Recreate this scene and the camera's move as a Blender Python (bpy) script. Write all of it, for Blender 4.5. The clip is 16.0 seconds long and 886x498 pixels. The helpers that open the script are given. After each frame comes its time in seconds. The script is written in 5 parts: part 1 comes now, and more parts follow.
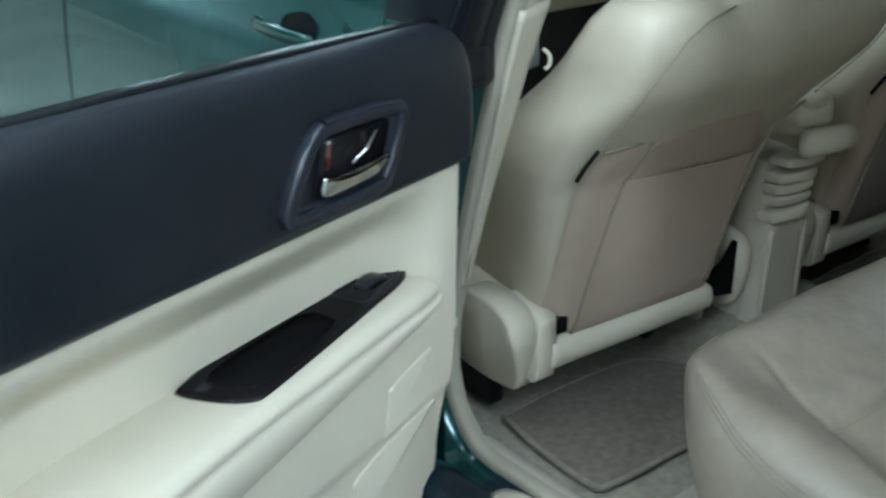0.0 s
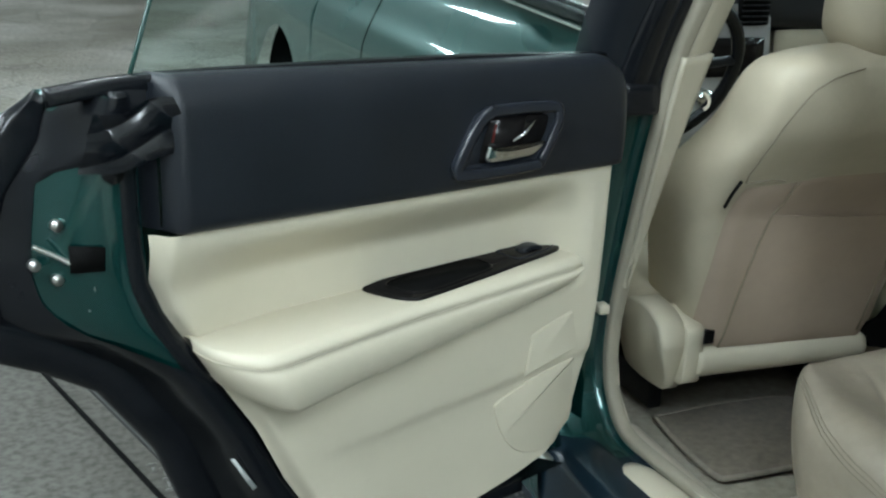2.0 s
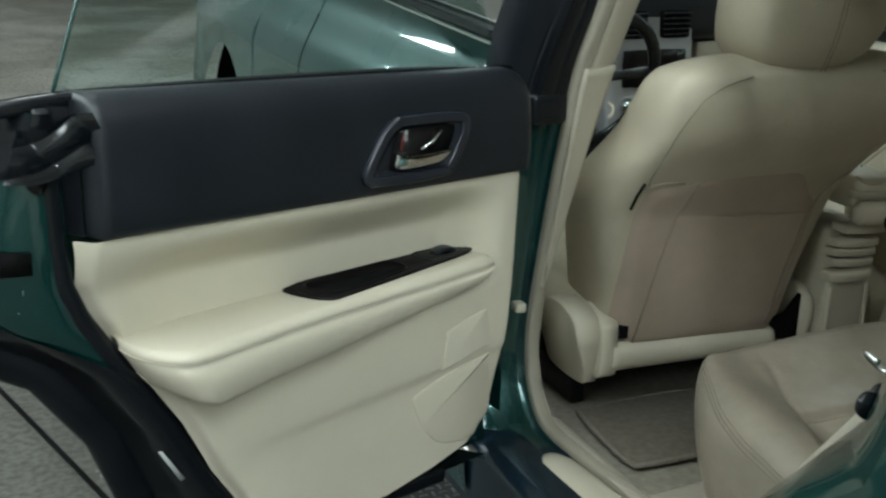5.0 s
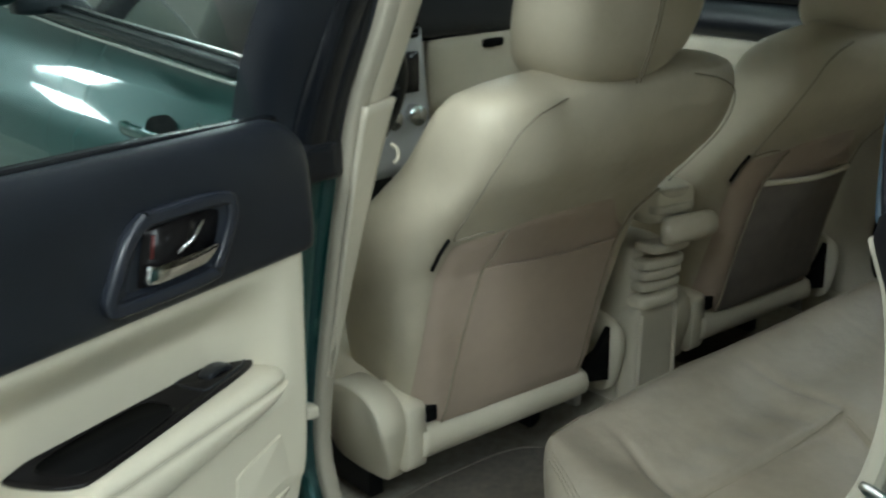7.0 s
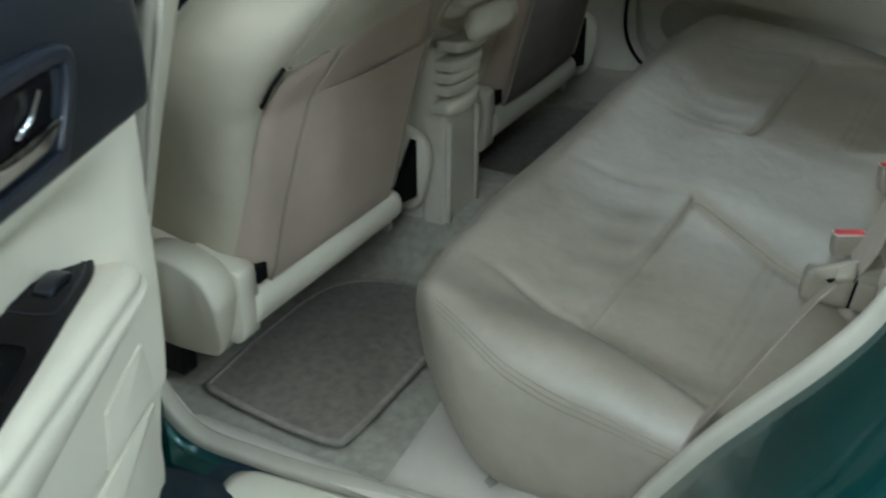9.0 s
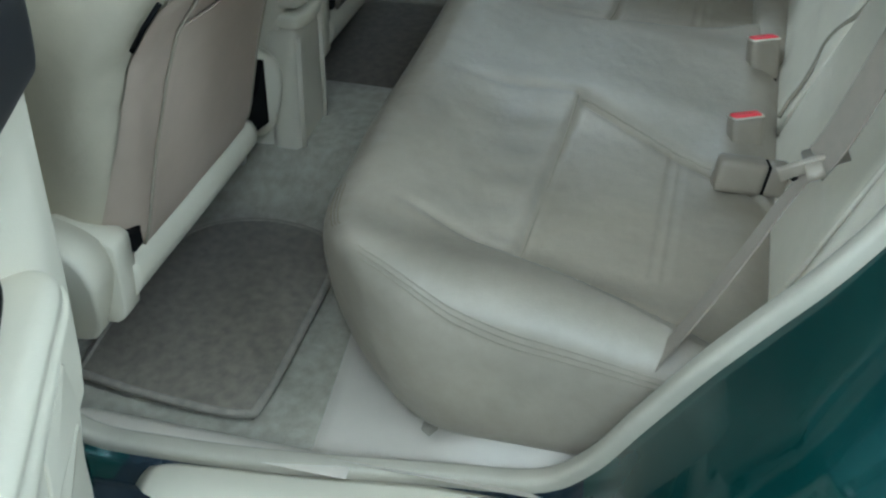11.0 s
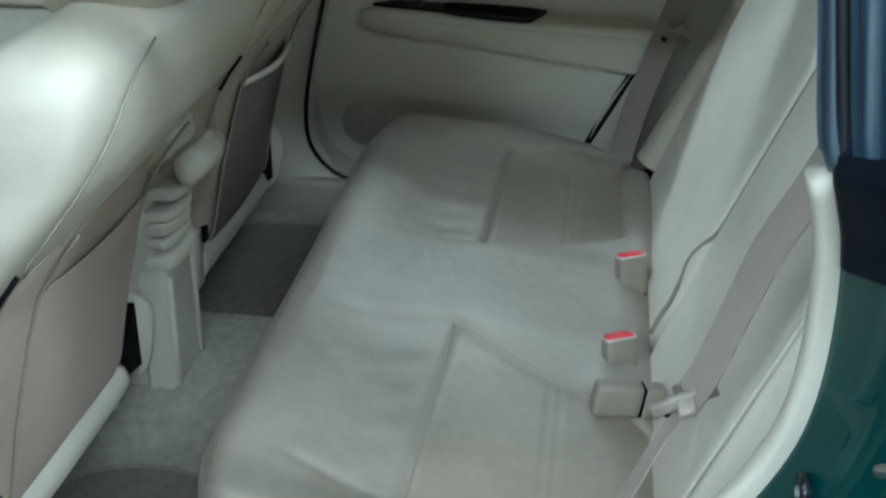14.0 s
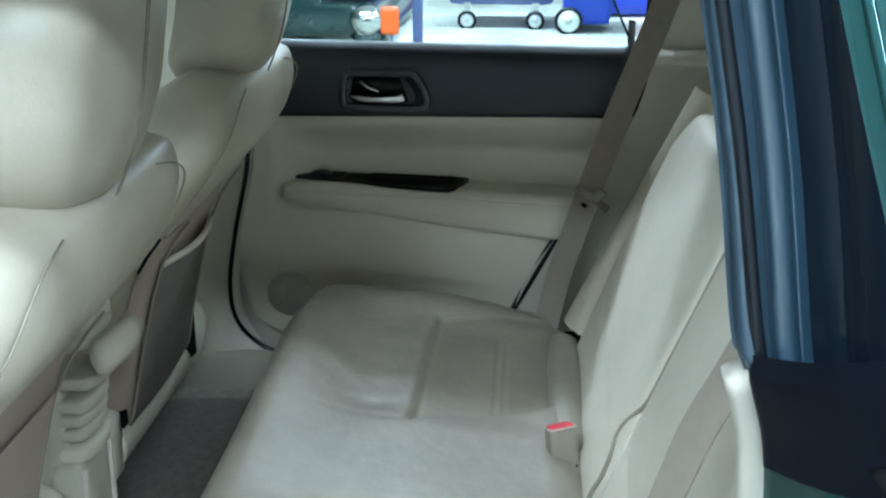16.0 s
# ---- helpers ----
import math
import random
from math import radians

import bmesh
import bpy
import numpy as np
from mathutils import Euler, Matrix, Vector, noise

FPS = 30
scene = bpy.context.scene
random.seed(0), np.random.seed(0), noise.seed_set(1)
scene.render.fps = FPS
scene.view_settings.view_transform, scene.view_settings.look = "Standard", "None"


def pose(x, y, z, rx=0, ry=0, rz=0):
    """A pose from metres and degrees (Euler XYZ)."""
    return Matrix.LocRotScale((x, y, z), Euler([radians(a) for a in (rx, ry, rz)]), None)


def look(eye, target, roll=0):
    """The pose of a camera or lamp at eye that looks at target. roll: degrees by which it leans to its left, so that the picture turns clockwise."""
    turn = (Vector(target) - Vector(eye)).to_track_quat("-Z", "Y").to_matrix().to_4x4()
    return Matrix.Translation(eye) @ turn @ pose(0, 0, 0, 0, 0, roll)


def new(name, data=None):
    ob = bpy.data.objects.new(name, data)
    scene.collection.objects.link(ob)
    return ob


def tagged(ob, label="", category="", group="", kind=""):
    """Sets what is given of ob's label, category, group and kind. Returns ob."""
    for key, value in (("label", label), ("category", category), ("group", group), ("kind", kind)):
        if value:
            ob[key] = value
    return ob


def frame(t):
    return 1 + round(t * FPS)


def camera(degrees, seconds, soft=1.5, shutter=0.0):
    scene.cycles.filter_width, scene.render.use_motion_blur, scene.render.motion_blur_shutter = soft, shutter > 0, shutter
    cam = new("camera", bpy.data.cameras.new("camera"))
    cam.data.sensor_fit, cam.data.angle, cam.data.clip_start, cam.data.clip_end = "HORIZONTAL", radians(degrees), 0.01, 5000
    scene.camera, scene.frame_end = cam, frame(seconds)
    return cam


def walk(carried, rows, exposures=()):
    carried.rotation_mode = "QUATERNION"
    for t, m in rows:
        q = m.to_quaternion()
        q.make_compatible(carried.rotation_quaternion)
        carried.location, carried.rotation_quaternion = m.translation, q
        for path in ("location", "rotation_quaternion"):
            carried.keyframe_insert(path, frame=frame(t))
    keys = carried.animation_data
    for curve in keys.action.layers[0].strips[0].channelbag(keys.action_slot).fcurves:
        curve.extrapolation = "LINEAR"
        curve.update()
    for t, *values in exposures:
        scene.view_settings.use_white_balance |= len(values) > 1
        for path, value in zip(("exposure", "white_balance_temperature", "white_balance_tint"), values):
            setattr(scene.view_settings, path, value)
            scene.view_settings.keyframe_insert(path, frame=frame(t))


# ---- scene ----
cam = camera(42.5, 16.0, soft=2.2, shutter=0.6)
PATH = [
    (0, (-1.646, -0.566, 1.434), (-0.532, 0.879, 0.616), -0.1),
    (0.5, (-1.745, -0.712, 1.411), (-0.716, 0.851, 0.705), -1.2),
    (1, (-1.781, -0.821, 1.413), (-0.881, 0.835, 0.744), 0.4),
    (1.5, (-1.748, -0.922, 1.415), (-0.968, 0.793, 0.745), 2.4),
    (2, (-1.7, -1.031, 1.396), (-1.002, 0.731, 0.758), 2.0),
    (2.5, (-1.677, -1.118, 1.38), (-1.045, 0.68, 0.774), 2.0),
    (3, (-1.688, -1.188, 1.332), (-1.052, 0.614, 0.743), 1.7),
    (3.2, (-1.699, -1.195, 1.344), (-1.052, 0.605, 0.76), 2.1),
    (5.3, (-1.664, -1.142, 1.418), (-0.865, 0.58, 0.788), 1.1),
    (5.5, (-1.682, -1.082, 1.419), (-0.79, 0.595, 0.794), 2.3),
    (6, (-1.696, -0.949, 1.418), (-0.618, 0.634, 0.842), 0.3),
    (6.5, (-1.655, -0.829, 1.426), (-0.517, 0.706, 0.836), 0.4),
    (7, (-1.571, -0.692, 1.423), (-0.351, 0.758, 0.783), -0.9),
    (7.5, (-1.545, -0.611, 1.43), (-0.231, 0.749, 0.781), -1.3),
    (8, (-1.614, -0.472, 1.437), (-0.149, 0.691, 0.73), -1.6),
    (8.5, (-1.652, -0.352, 1.42), (-0.103, 0.583, 0.569), 0.0),
    (9, (-1.573, -0.302, 1.386), (-0.059, 0.552, 0.398), -0.5),
    (9.5, (-1.548, -0.249, 1.371), (-0.036, 0.498, 0.296), -0.4),
    (9.7, (-1.54, -0.18, 1.367), (-0.024, 0.461, 0.23), 0.6),
    (11.8, (-1.508, -0.04, 1.37), (0.115, 0.277, 0.245), 0.2),
    (12, (-1.508, -0.038, 1.369), (0.136, 0.268, 0.271), -0.1),
    (12.5, (-1.496, -0.048, 1.376), (0.18, 0.255, 0.327), -0.0),
    (13, (-1.485, -0.054, 1.393), (0.214, 0.235, 0.377), 0.4),
    (13.3, (-1.48, -0.055, 1.395), (0.245, 0.221, 0.42), 0.5),
    (13.5, (-1.471, -0.055, 1.411), (0.262, 0.206, 0.448), 0.6),
    (14, (-1.462, -0.061, 1.426), (0.31, 0.18, 0.53), 0.6),
    (14.5, (-1.451, -0.063, 1.447), (0.357, 0.145, 0.618), 0.7),
    (15, (-1.442, -0.07, 1.456), (0.401, 0.105, 0.699), 0.2),
    (15.5, (-1.432, -0.068, 1.463), (0.431, 0.073, 0.75), 0.3),
    (16, (-1.427, -0.073, 1.46), (0.456, 0.068, 0.8), 0.1),
]
EXPOSURES = [(0.0, 0.25, 5550, 10), (1.5, 0.17, 6000, 10), (3.0, -0.10, 6250, 9), (5.5, -0.22, 6350, 9), (6.5, -0.08, 6250, 9), (8.0, 0.15, 6350, 9), (9.0, 0.15, 5650, 8), (12.5, 0.5, 5350, 7), (14.5, 0.73, 5250, 7), (16.0, 1.08, 5300, 9)]

walk(cam, [(t, look(eye, target, roll)) for t, eye, target, roll in PATH], exposures=EXPOSURES)

# ---- world and lights: a closed workshop, lit by assumed ceiling tubes ----
world = bpy.data.worlds.new("world")
world.use_nodes = True
world.node_tree.nodes["Background"].inputs[0].default_value = (0.5, 0.55, 0.6, 1)
world.node_tree.nodes["Background"].inputs[1].default_value = 0.03
scene.world = world
ROOM = (-7.0, 12.0, -7.0, 15.0, 4.2)
# rows are out of view; places and watts chosen for brightness and reflections
LAMP_ROWS = [(-1.5, -4.4, 4, 240), (-1.45, 2.0, 4, 26), (-3.5, -0.6, 2, 105), (-4.3, 2.6, 3, 210), (-4.9, 11.5, 1, 110), (2.7, 2.0, 4, 100), (3.2, -3.8, 3, 30), (8.2, 1.0, 4, 230)]  # x, middle y, fixtures, watts
LAMP_COLOR = (0.86, 0.98, 1.0)


# ---- materials ----
def material(name, color, rough=0.5, metal=0.0, vary=0.08, scale=8.0, grain=0.0, grain_scale=400.0, folds=0.0, coat=0.0, spec=0.5, sheen=0.0):
    m = bpy.data.materials.new(name)
    m.use_nodes = True
    nt = m.node_tree
    b = nt.nodes["Principled BSDF"]
    b.inputs["Roughness"].default_value = rough
    b.inputs["Metallic"].default_value = metal
    b.inputs["Coat Weight"].default_value = coat
    b.inputs["Coat Roughness"].default_value = 0.04
    b.inputs["Specular IOR Level"].default_value = spec
    b.inputs["Sheen Weight"].default_value = sheen
    tc = nt.nodes.new("ShaderNodeTexCoord")
    n1 = nt.nodes.new("ShaderNodeTexNoise")
    n1.inputs["Scale"].default_value = scale
    n1.inputs["Detail"].default_value = 6
    nt.links.new(tc.outputs["Object"], n1.inputs["Vector"])
    ramp = nt.nodes.new("ShaderNodeValToRGB")
    lo = [max(0, c * (1 - vary)) for c in color]
    hi = [min(1, c * (1 + vary)) for c in color]
    ramp.color_ramp.elements[0].position, ramp.color_ramp.elements[1].position = 0.3, 0.7
    ramp.color_ramp.elements[0].color, ramp.color_ramp.elements[1].color = (*lo, 1), (*hi, 1)
    nt.links.new(n1.outputs["Fac"], ramp.inputs["Fac"])
    fine = nt.nodes.new("ShaderNodeTexNoise")
    fine.inputs["Scale"].default_value = scale * 7.3
    fine.inputs["Detail"].default_value = 8
    fine.inputs["Roughness"].default_value = 0.65
    nt.links.new(tc.outputs["Object"], fine.inputs["Vector"])
    speck = nt.nodes.new("ShaderNodeMapRange")
    speck.inputs["From Min"].default_value, speck.inputs["From Max"].default_value = 0.3, 0.7
    speck.inputs["To Min"].default_value, speck.inputs["To Max"].default_value = 1 - 0.55 * vary, 1 + 0.35 * vary
    nt.links.new(fine.outputs["Fac"], speck.inputs["Value"])
    tint = nt.nodes.new("ShaderNodeVectorMath")
    tint.operation = "SCALE"
    nt.links.new(ramp.outputs["Color"], tint.inputs[0])
    nt.links.new(speck.outputs["Result"], tint.inputs["Scale"])
    nt.links.new(tint.outputs["Vector"], b.inputs["Base Color"])
    rr = nt.nodes.new("ShaderNodeMapRange")
    rr.inputs["To Min"].default_value, rr.inputs["To Max"].default_value = max(0.02, rough - 0.06), min(1, rough + 0.06)
    nt.links.new(n1.outputs["Fac"], rr.inputs["Value"])
    nt.links.new(rr.outputs["Result"], b.inputs["Roughness"])
    last = None
    for strength, sc, dist in ((grain, grain_scale, 0.0006), (folds, 14.0, 0.008)):
        if strength:
            n2 = nt.nodes.new("ShaderNodeTexNoise")
            n2.inputs["Scale"].default_value = sc
            n2.inputs["Detail"].default_value = 3
            nt.links.new(tc.outputs["Object"], n2.inputs["Vector"])
            bp = nt.nodes.new("ShaderNodeBump")
            bp.inputs["Strength"].default_value = strength
            bp.inputs["Distance"].default_value = dist
            nt.links.new(n2.outputs["Fac"], bp.inputs["Height"])
            if last:
                nt.links.new(last.outputs["Normal"], bp.inputs["Normal"])
            last = bp
    if last:
        nt.links.new(last.outputs["Normal"], b.inputs["Normal"])
    return m


LEATHER = material("beige leather", (0.475, 0.422, 0.316), 0.38, vary=0.07, scale=5, grain=0.5, grain_scale=350, folds=0.4, spec=0.42)
# shade and light put into the colour: cushion darkened, backrest lightened
LEATHER_REAR = material("worn, shaded rear bench leather", (0.295, 0.255, 0.198), 0.42, vary=0.13, scale=6, grain=0.5, grain_scale=350, folds=0.5, spec=0.38)
LEATHER_BACK = material("lit cream backrest leather", (0.65, 0.59, 0.47), 0.42, vary=0.06, scale=5, grain=0.4, grain_scale=350, folds=0.25)
LEATHER_PANEL = material("pinkish vinyl seat back", (0.40, 0.315, 0.245), 0.5, vary=0.06, scale=6, grain=0.5, folds=0.15)
TRIM = material("ivory door plastic", (0.60, 0.55, 0.43), 0.48, vary=0.03, scale=4, grain=0.35, grain_scale=600)
WELT = material("beige rubber welt", (0.35, 0.318, 0.25), 0.6, vary=0.05, scale=12, grain=0.4, grain_scale=500)
PILLAR = material("beige pillar plastic", (0.51, 0.465, 0.365), 0.55, vary=0.06, scale=6, grain=0.4)
BLACK = material("black grained plastic", (0.0105, 0.013, 0.0175), 0.34, vary=0.15, scale=9, grain=0.9, grain_scale=520, spec=0.45)
GLOSS = material("dark glossy plastic", (0.010, 0.009, 0.009), 0.14, vary=0.2, scale=9, spec=0.14)
# the blue in SEAL and RIBBED_SEAL paints a sheen of reflected light
SEAL = material("black pillar rubber with painted blue sheen", (0.007, 0.016, 0.024), 0.25, vary=0.15, scale=14, grain=0.1, spec=0.55)
CORNER = material("dull black corner rubber", (0.004, 0.005, 0.008), 0.4, vary=0.15, scale=14, grain=0.15, spec=0.06)
RIBBED_SEAL = material("satin black seal rubber with painted blue sheen", (0.011, 0.027, 0.042), 0.36, vary=0.15, scale=14, grain=0.1, spec=1.0)
RUBBER = material("black rubber", (0.006, 0.007, 0.009), 0.25, vary=0.2, scale=14, grain=0.15, spec=0.35)
FILM = material("shiny black plastic film", (0.004, 0.005, 0.007), 0.15, vary=0.2, spec=0.4)
PILLAR_BLACK = material("gloss black pillar paint", (0.004, 0.006, 0.009), 0.13, vary=0.1, scale=9, spec=0.14)
BEZEL = material("dark satin plastic", (0.016, 0.019, 0.026), 0.24, vary=0.1, scale=9, spec=0.48)
STICKER = material("pale sticker", (0.45, 0.46, 0.45), 0.5, vary=0.15, scale=60)
GLAZED = material("smooth glossy ivory plastic", (0.52, 0.47, 0.37), 0.18, vary=0.04, scale=8)
POCKET_NET = material("dark taupe pocket cloth", (0.15, 0.128, 0.108), 0.75, vary=0.12, scale=30, grain=0.6, grain_scale=900)
SILL_PLASTIC = material("pale pinkish sill plastic", (0.50, 0.45, 0.375), 0.5, vary=0.05, scale=6, grain=0.3, grain_scale=500)
GLASS_EDGE = material("dark green glass edge", (0.02, 0.06, 0.05), 0.2)
PAINT = material("green metallic paint", (0.003, 0.046, 0.042), 0.26, metal=0.55, vary=0.1, scale=3, coat=0.8)
CHROME = material("chrome", (0.75, 0.75, 0.74), 0.12, metal=1.0, vary=0.04)
STEEL = material("zinc steel", (0.55, 0.55, 0.52), 0.35, metal=1.0, vary=0.15, scale=40)
SPEAKER = material("woven speaker cloth", (0.44, 0.40, 0.315), 0.85, vary=0.1, scale=40, grain=0.8, grain_scale=900)
CARPET = material("beige carpet", (0.30, 0.275, 0.215), 0.95, vary=0.2, scale=60, grain=1.0, grain_scale=900, sheen=0.1)
MAT = material("grey brown carpet mat", (0.160, 0.136, 0.104), 0.95, vary=0.22, scale=70, grain=1.0, grain_scale=800, sheen=0.1)
MAT_EDGE = material("bound carpet edge", (0.23, 0.205, 0.165), 0.9, vary=0.15, scale=70, grain=1.0, grain_scale=700)
WEB = material("taupe webbing", (0.23, 0.19, 0.147), 0.8, vary=0.06, scale=60, grain=0.8, grain_scale=1200)
BUCKLE = material("taupe buckle plastic", (0.25, 0.21, 0.16), 0.4, vary=0.05, scale=20, grain=0.3)
RED = material("red release button", (0.75, 0.035, 0.05), 0.35, vary=0.05)
SEAM = material("seam thread", (0.25, 0.215, 0.16), 0.8, vary=0.1)
SILVER = material("silver painted plastic", (0.40, 0.41, 0.42), 0.35, metal=0.4, vary=0.05)
# near-black; on hollows and slots it stands for the shade inside
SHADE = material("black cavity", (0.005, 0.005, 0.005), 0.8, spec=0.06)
WHITE = material("white plastic", (0.75, 0.75, 0.72), 0.4, vary=0.05)
BLUE = material("blue plastic", (0.02, 0.05, 0.42), 0.45, vary=0.1, scale=3)
BLUEGREY = material("blue grey tub", (0.14, 0.16, 0.34), 0.5, vary=0.15, scale=3)
ORANGE = material("orange lens", (0.85, 0.13, 0.02), 0.25, vary=0.1)
DARKCAR = material("dark green car paint", (0.012, 0.03, 0.03), 0.25, vary=0.1, coat=0.6)
WALL = material("pale workshop wall", (0.50, 0.50, 0.48), 0.8, vary=0.1, scale=1.5, grain=0.4, grain_scale=60)
CEIL = material("pale ceiling", (0.68, 0.68, 0.66), 0.9, vary=0.06, scale=1.5)
STEEL_GREY = material("dull grey steel plate", (0.036, 0.037, 0.037), 0.6, metal=0.0, vary=0.2, scale=5, grain=0.3)
TREAD = material("worn dark tread", (0.16, 0.155, 0.145), 0.45, metal=0.3, vary=0.25, scale=20)
DULL_RED = material("dull red lock mark", (0.16, 0.022, 0.016), 0.45, vary=0.1)
SCARLET = material("red cloth", (0.5, 0.06, 0.07), 0.7, vary=0.3, scale=4)


def glass_material(name, tint):
    m = bpy.data.materials.new(name)
    m.use_nodes = True
    nt = m.node_tree
    nt.nodes.remove(nt.nodes["Principled BSDF"])
    out = nt.nodes["Material Output"]
    t, g, mix, fr = (nt.nodes.new(k) for k in ("ShaderNodeBsdfTransparent", "ShaderNodeBsdfGlossy", "ShaderNodeMixShader", "ShaderNodeFresnel"))
    t.inputs[0].default_value = (*tint, 1)
    g.inputs["Roughness"].default_value = 0.02
    fr.inputs[0].default_value = 1.15
    nt.links.new(fr.outputs[0], mix.inputs[0])
    nt.links.new(t.outputs[0], mix.inputs[1])
    nt.links.new(g.outputs[0], mix.inputs[2])
    nt.links.new(mix.outputs[0], out.inputs[0])
    return m


def two_tone(m, color, attribute):
    """Mixes a second colour into a material where the mesh attribute says so."""
    nt = m.node_tree
    b = nt.nodes["Principled BSDF"]
    old = b.inputs["Base Color"].links[0].from_socket
    where = nt.nodes.new("ShaderNodeAttribute")
    where.attribute_name = attribute
    mix = nt.nodes.new("ShaderNodeMixRGB")
    mix.blend_type = "MULTIPLY"
    mix.inputs[2].default_value = (*color, 1)
    nt.links.new(where.outputs["Fac"], mix.inputs[0])
    nt.links.new(old, mix.inputs[1])
    nt.links.new(mix.outputs[0], b.inputs["Base Color"])


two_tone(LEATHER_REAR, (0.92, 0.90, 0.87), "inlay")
GLASS = glass_material("green tinted glass", (0.74, 0.88, 0.85))


def concrete_material(name, color):
    m = material(name, color, 0.75, vary=0.16, scale=1.3, grain=0.5, grain_scale=120)
    nt = m.node_tree
    b = nt.nodes["Principled BSDF"]
    tc = next(n for n in nt.nodes if n.type == "TEX_COORD")
    old = b.inputs["Base Color"].links[0].from_socket
    warp = nt.nodes.new("ShaderNodeTexNoise")
    warp.inputs["Scale"].default_value = 2.2
    add = nt.nodes.new("ShaderNodeMixRGB")
    add.inputs[0].default_value = 0.22
    nt.links.new(tc.outputs["Object"], warp.inputs["Vector"])
    nt.links.new(tc.outputs["Object"], add.inputs[1])
    nt.links.new(warp.outputs["Color"], add.inputs[2])
    vor = nt.nodes.new("ShaderNodeTexVoronoi")
    vor.feature = "DISTANCE_TO_EDGE"
    vor.inputs["Scale"].default_value = 1.9
    nt.links.new(add.outputs[0], vor.inputs["Vector"])
    crack = nt.nodes.new("ShaderNodeValToRGB")
    crack.color_ramp.elements[0].position, crack.color_ramp.elements[1].position = 0.004, 0.022
    crack.color_ramp.elements[0].color, crack.color_ramp.elements[1].color = (0.30, 0.28, 0.25, 1), (1, 1, 1, 1)
    nt.links.new(vor.outputs["Distance"], crack.inputs["Fac"])
    blot = nt.nodes.new("ShaderNodeTexNoise")
    blot.inputs["Scale"].default_value = 0.9
    blot.inputs["Detail"].default_value = 8
    nt.links.new(tc.outputs["Object"], blot.inputs["Vector"])
    br = nt.nodes.new("ShaderNodeValToRGB")
    br.color_ramp.elements[0].position, br.color_ramp.elements[1].position = 0.42, 0.62
    br.color_ramp.elements[0].color, br.color_ramp.elements[1].color = (0.62, 0.6, 0.55, 1), (1, 1, 1, 1)
    nt.links.new(blot.outputs["Fac"], br.inputs["Fac"])
    for src in ((crack, br) if color[0] > 0.2 else (br,)):
        mul = nt.nodes.new("ShaderNodeMixRGB")
        mul.blend_type = "MULTIPLY"
        mul.inputs[0].default_value = 0.32 if src is crack else 0.85
        nt.links.new(old, mul.inputs[1])
        nt.links.new(src.outputs["Color"], mul.inputs[2])
        old = mul.outputs[0]
    spk = nt.nodes.new("ShaderNodeTexNoise")
    spk.inputs["Scale"].default_value = 45
    spk.inputs["Detail"].default_value = 8
    nt.links.new(tc.outputs["Object"], spk.inputs["Vector"])
    sr = nt.nodes.new("ShaderNodeValToRGB")
    sr.color_ramp.elements[0].position, sr.color_ramp.elements[1].position = 0.35, 0.6
    sr.color_ramp.elements[0].color, sr.color_ramp.elements[1].color = (0.5, 0.49, 0.46, 1), (1.1, 1.1, 1.08, 1)
    nt.links.new(spk.outputs["Fac"], sr.inputs["Fac"])
    mul = nt.nodes.new("ShaderNodeMixRGB")
    mul.blend_type = "MULTIPLY"
    mul.inputs[0].default_value = 0.9
    nt.links.new(old, mul.inputs[1])
    nt.links.new(sr.outputs["Color"], mul.inputs[2])
    nt.links.new(mul.outputs[0], b.inputs["Base Color"])
    return m


CONCRETE = concrete_material("worn concrete", (0.57, 0.56, 0.525))
# darker than the rest of the floor, standing for shade by the car
BAY = concrete_material("stained bay concrete darkened for shade", (0.12, 0.117, 0.108))


def tube_material():
    m = bpy.data.materials.new("fluorescent tube")
    m.use_nodes = True
    b = m.node_tree.nodes["Principled BSDF"]
    b.inputs["Emission Color"].default_value = (0.93, 1.0, 0.95, 1)
    b.inputs["Emission Strength"].default_value = 22
    return m


TUBE = tube_material()


# ---- mesh helpers: every shape is a pair (verts, faces) ----
def thing(name, label, category, at=(0, 0, 0), group="", kind=""):
    ob = new(name)
    ob.location = at
    ob.empty_display_size = 0.05
    return tagged(ob, label, category, group, kind)


def origin(ob):
    p = Vector((0, 0, 0))
    while ob is not None:
        p += ob.location
        ob = ob.parent
    return p


def part(name, shape, mat, parent=None, label="", m=None, smooth=True, bevel=0.0, solid=0.0, kind=""):
    """One mesh object from verts and faces in world places (or local ones laid out by m)."""
    verts, faces = shape
    vs = [Vector(v) for v in verts]
    if m is not None:
        vs = [m @ v for v in vs]
        if m.to_3x3().determinant() < 0:
            faces = [tuple(reversed(f)) for f in faces]
    base = origin(parent)
    me = bpy.data.meshes.new(name)
    me.from_pydata([v - base for v in vs], [], faces)
    if smooth:
        me.polygons.foreach_set("use_smooth", [True] * len(me.polygons))
    me.materials.append(mat)
    me.update()
    ob = new(name, me)
    if parent is not None:
        ob.parent = parent
    if solid:
        md = ob.modifiers.new("thickness", "SOLIDIFY")
        md.thickness, md.offset = solid, -1
    if bevel:
        md = ob.modifiers.new("edge", "BEVEL")
        md.width, md.segments, md.limit_method = bevel, 2, "ANGLE"
    if label:
        tagged(ob, label)
    if kind:
        tagged(ob, kind=kind)
    return ob


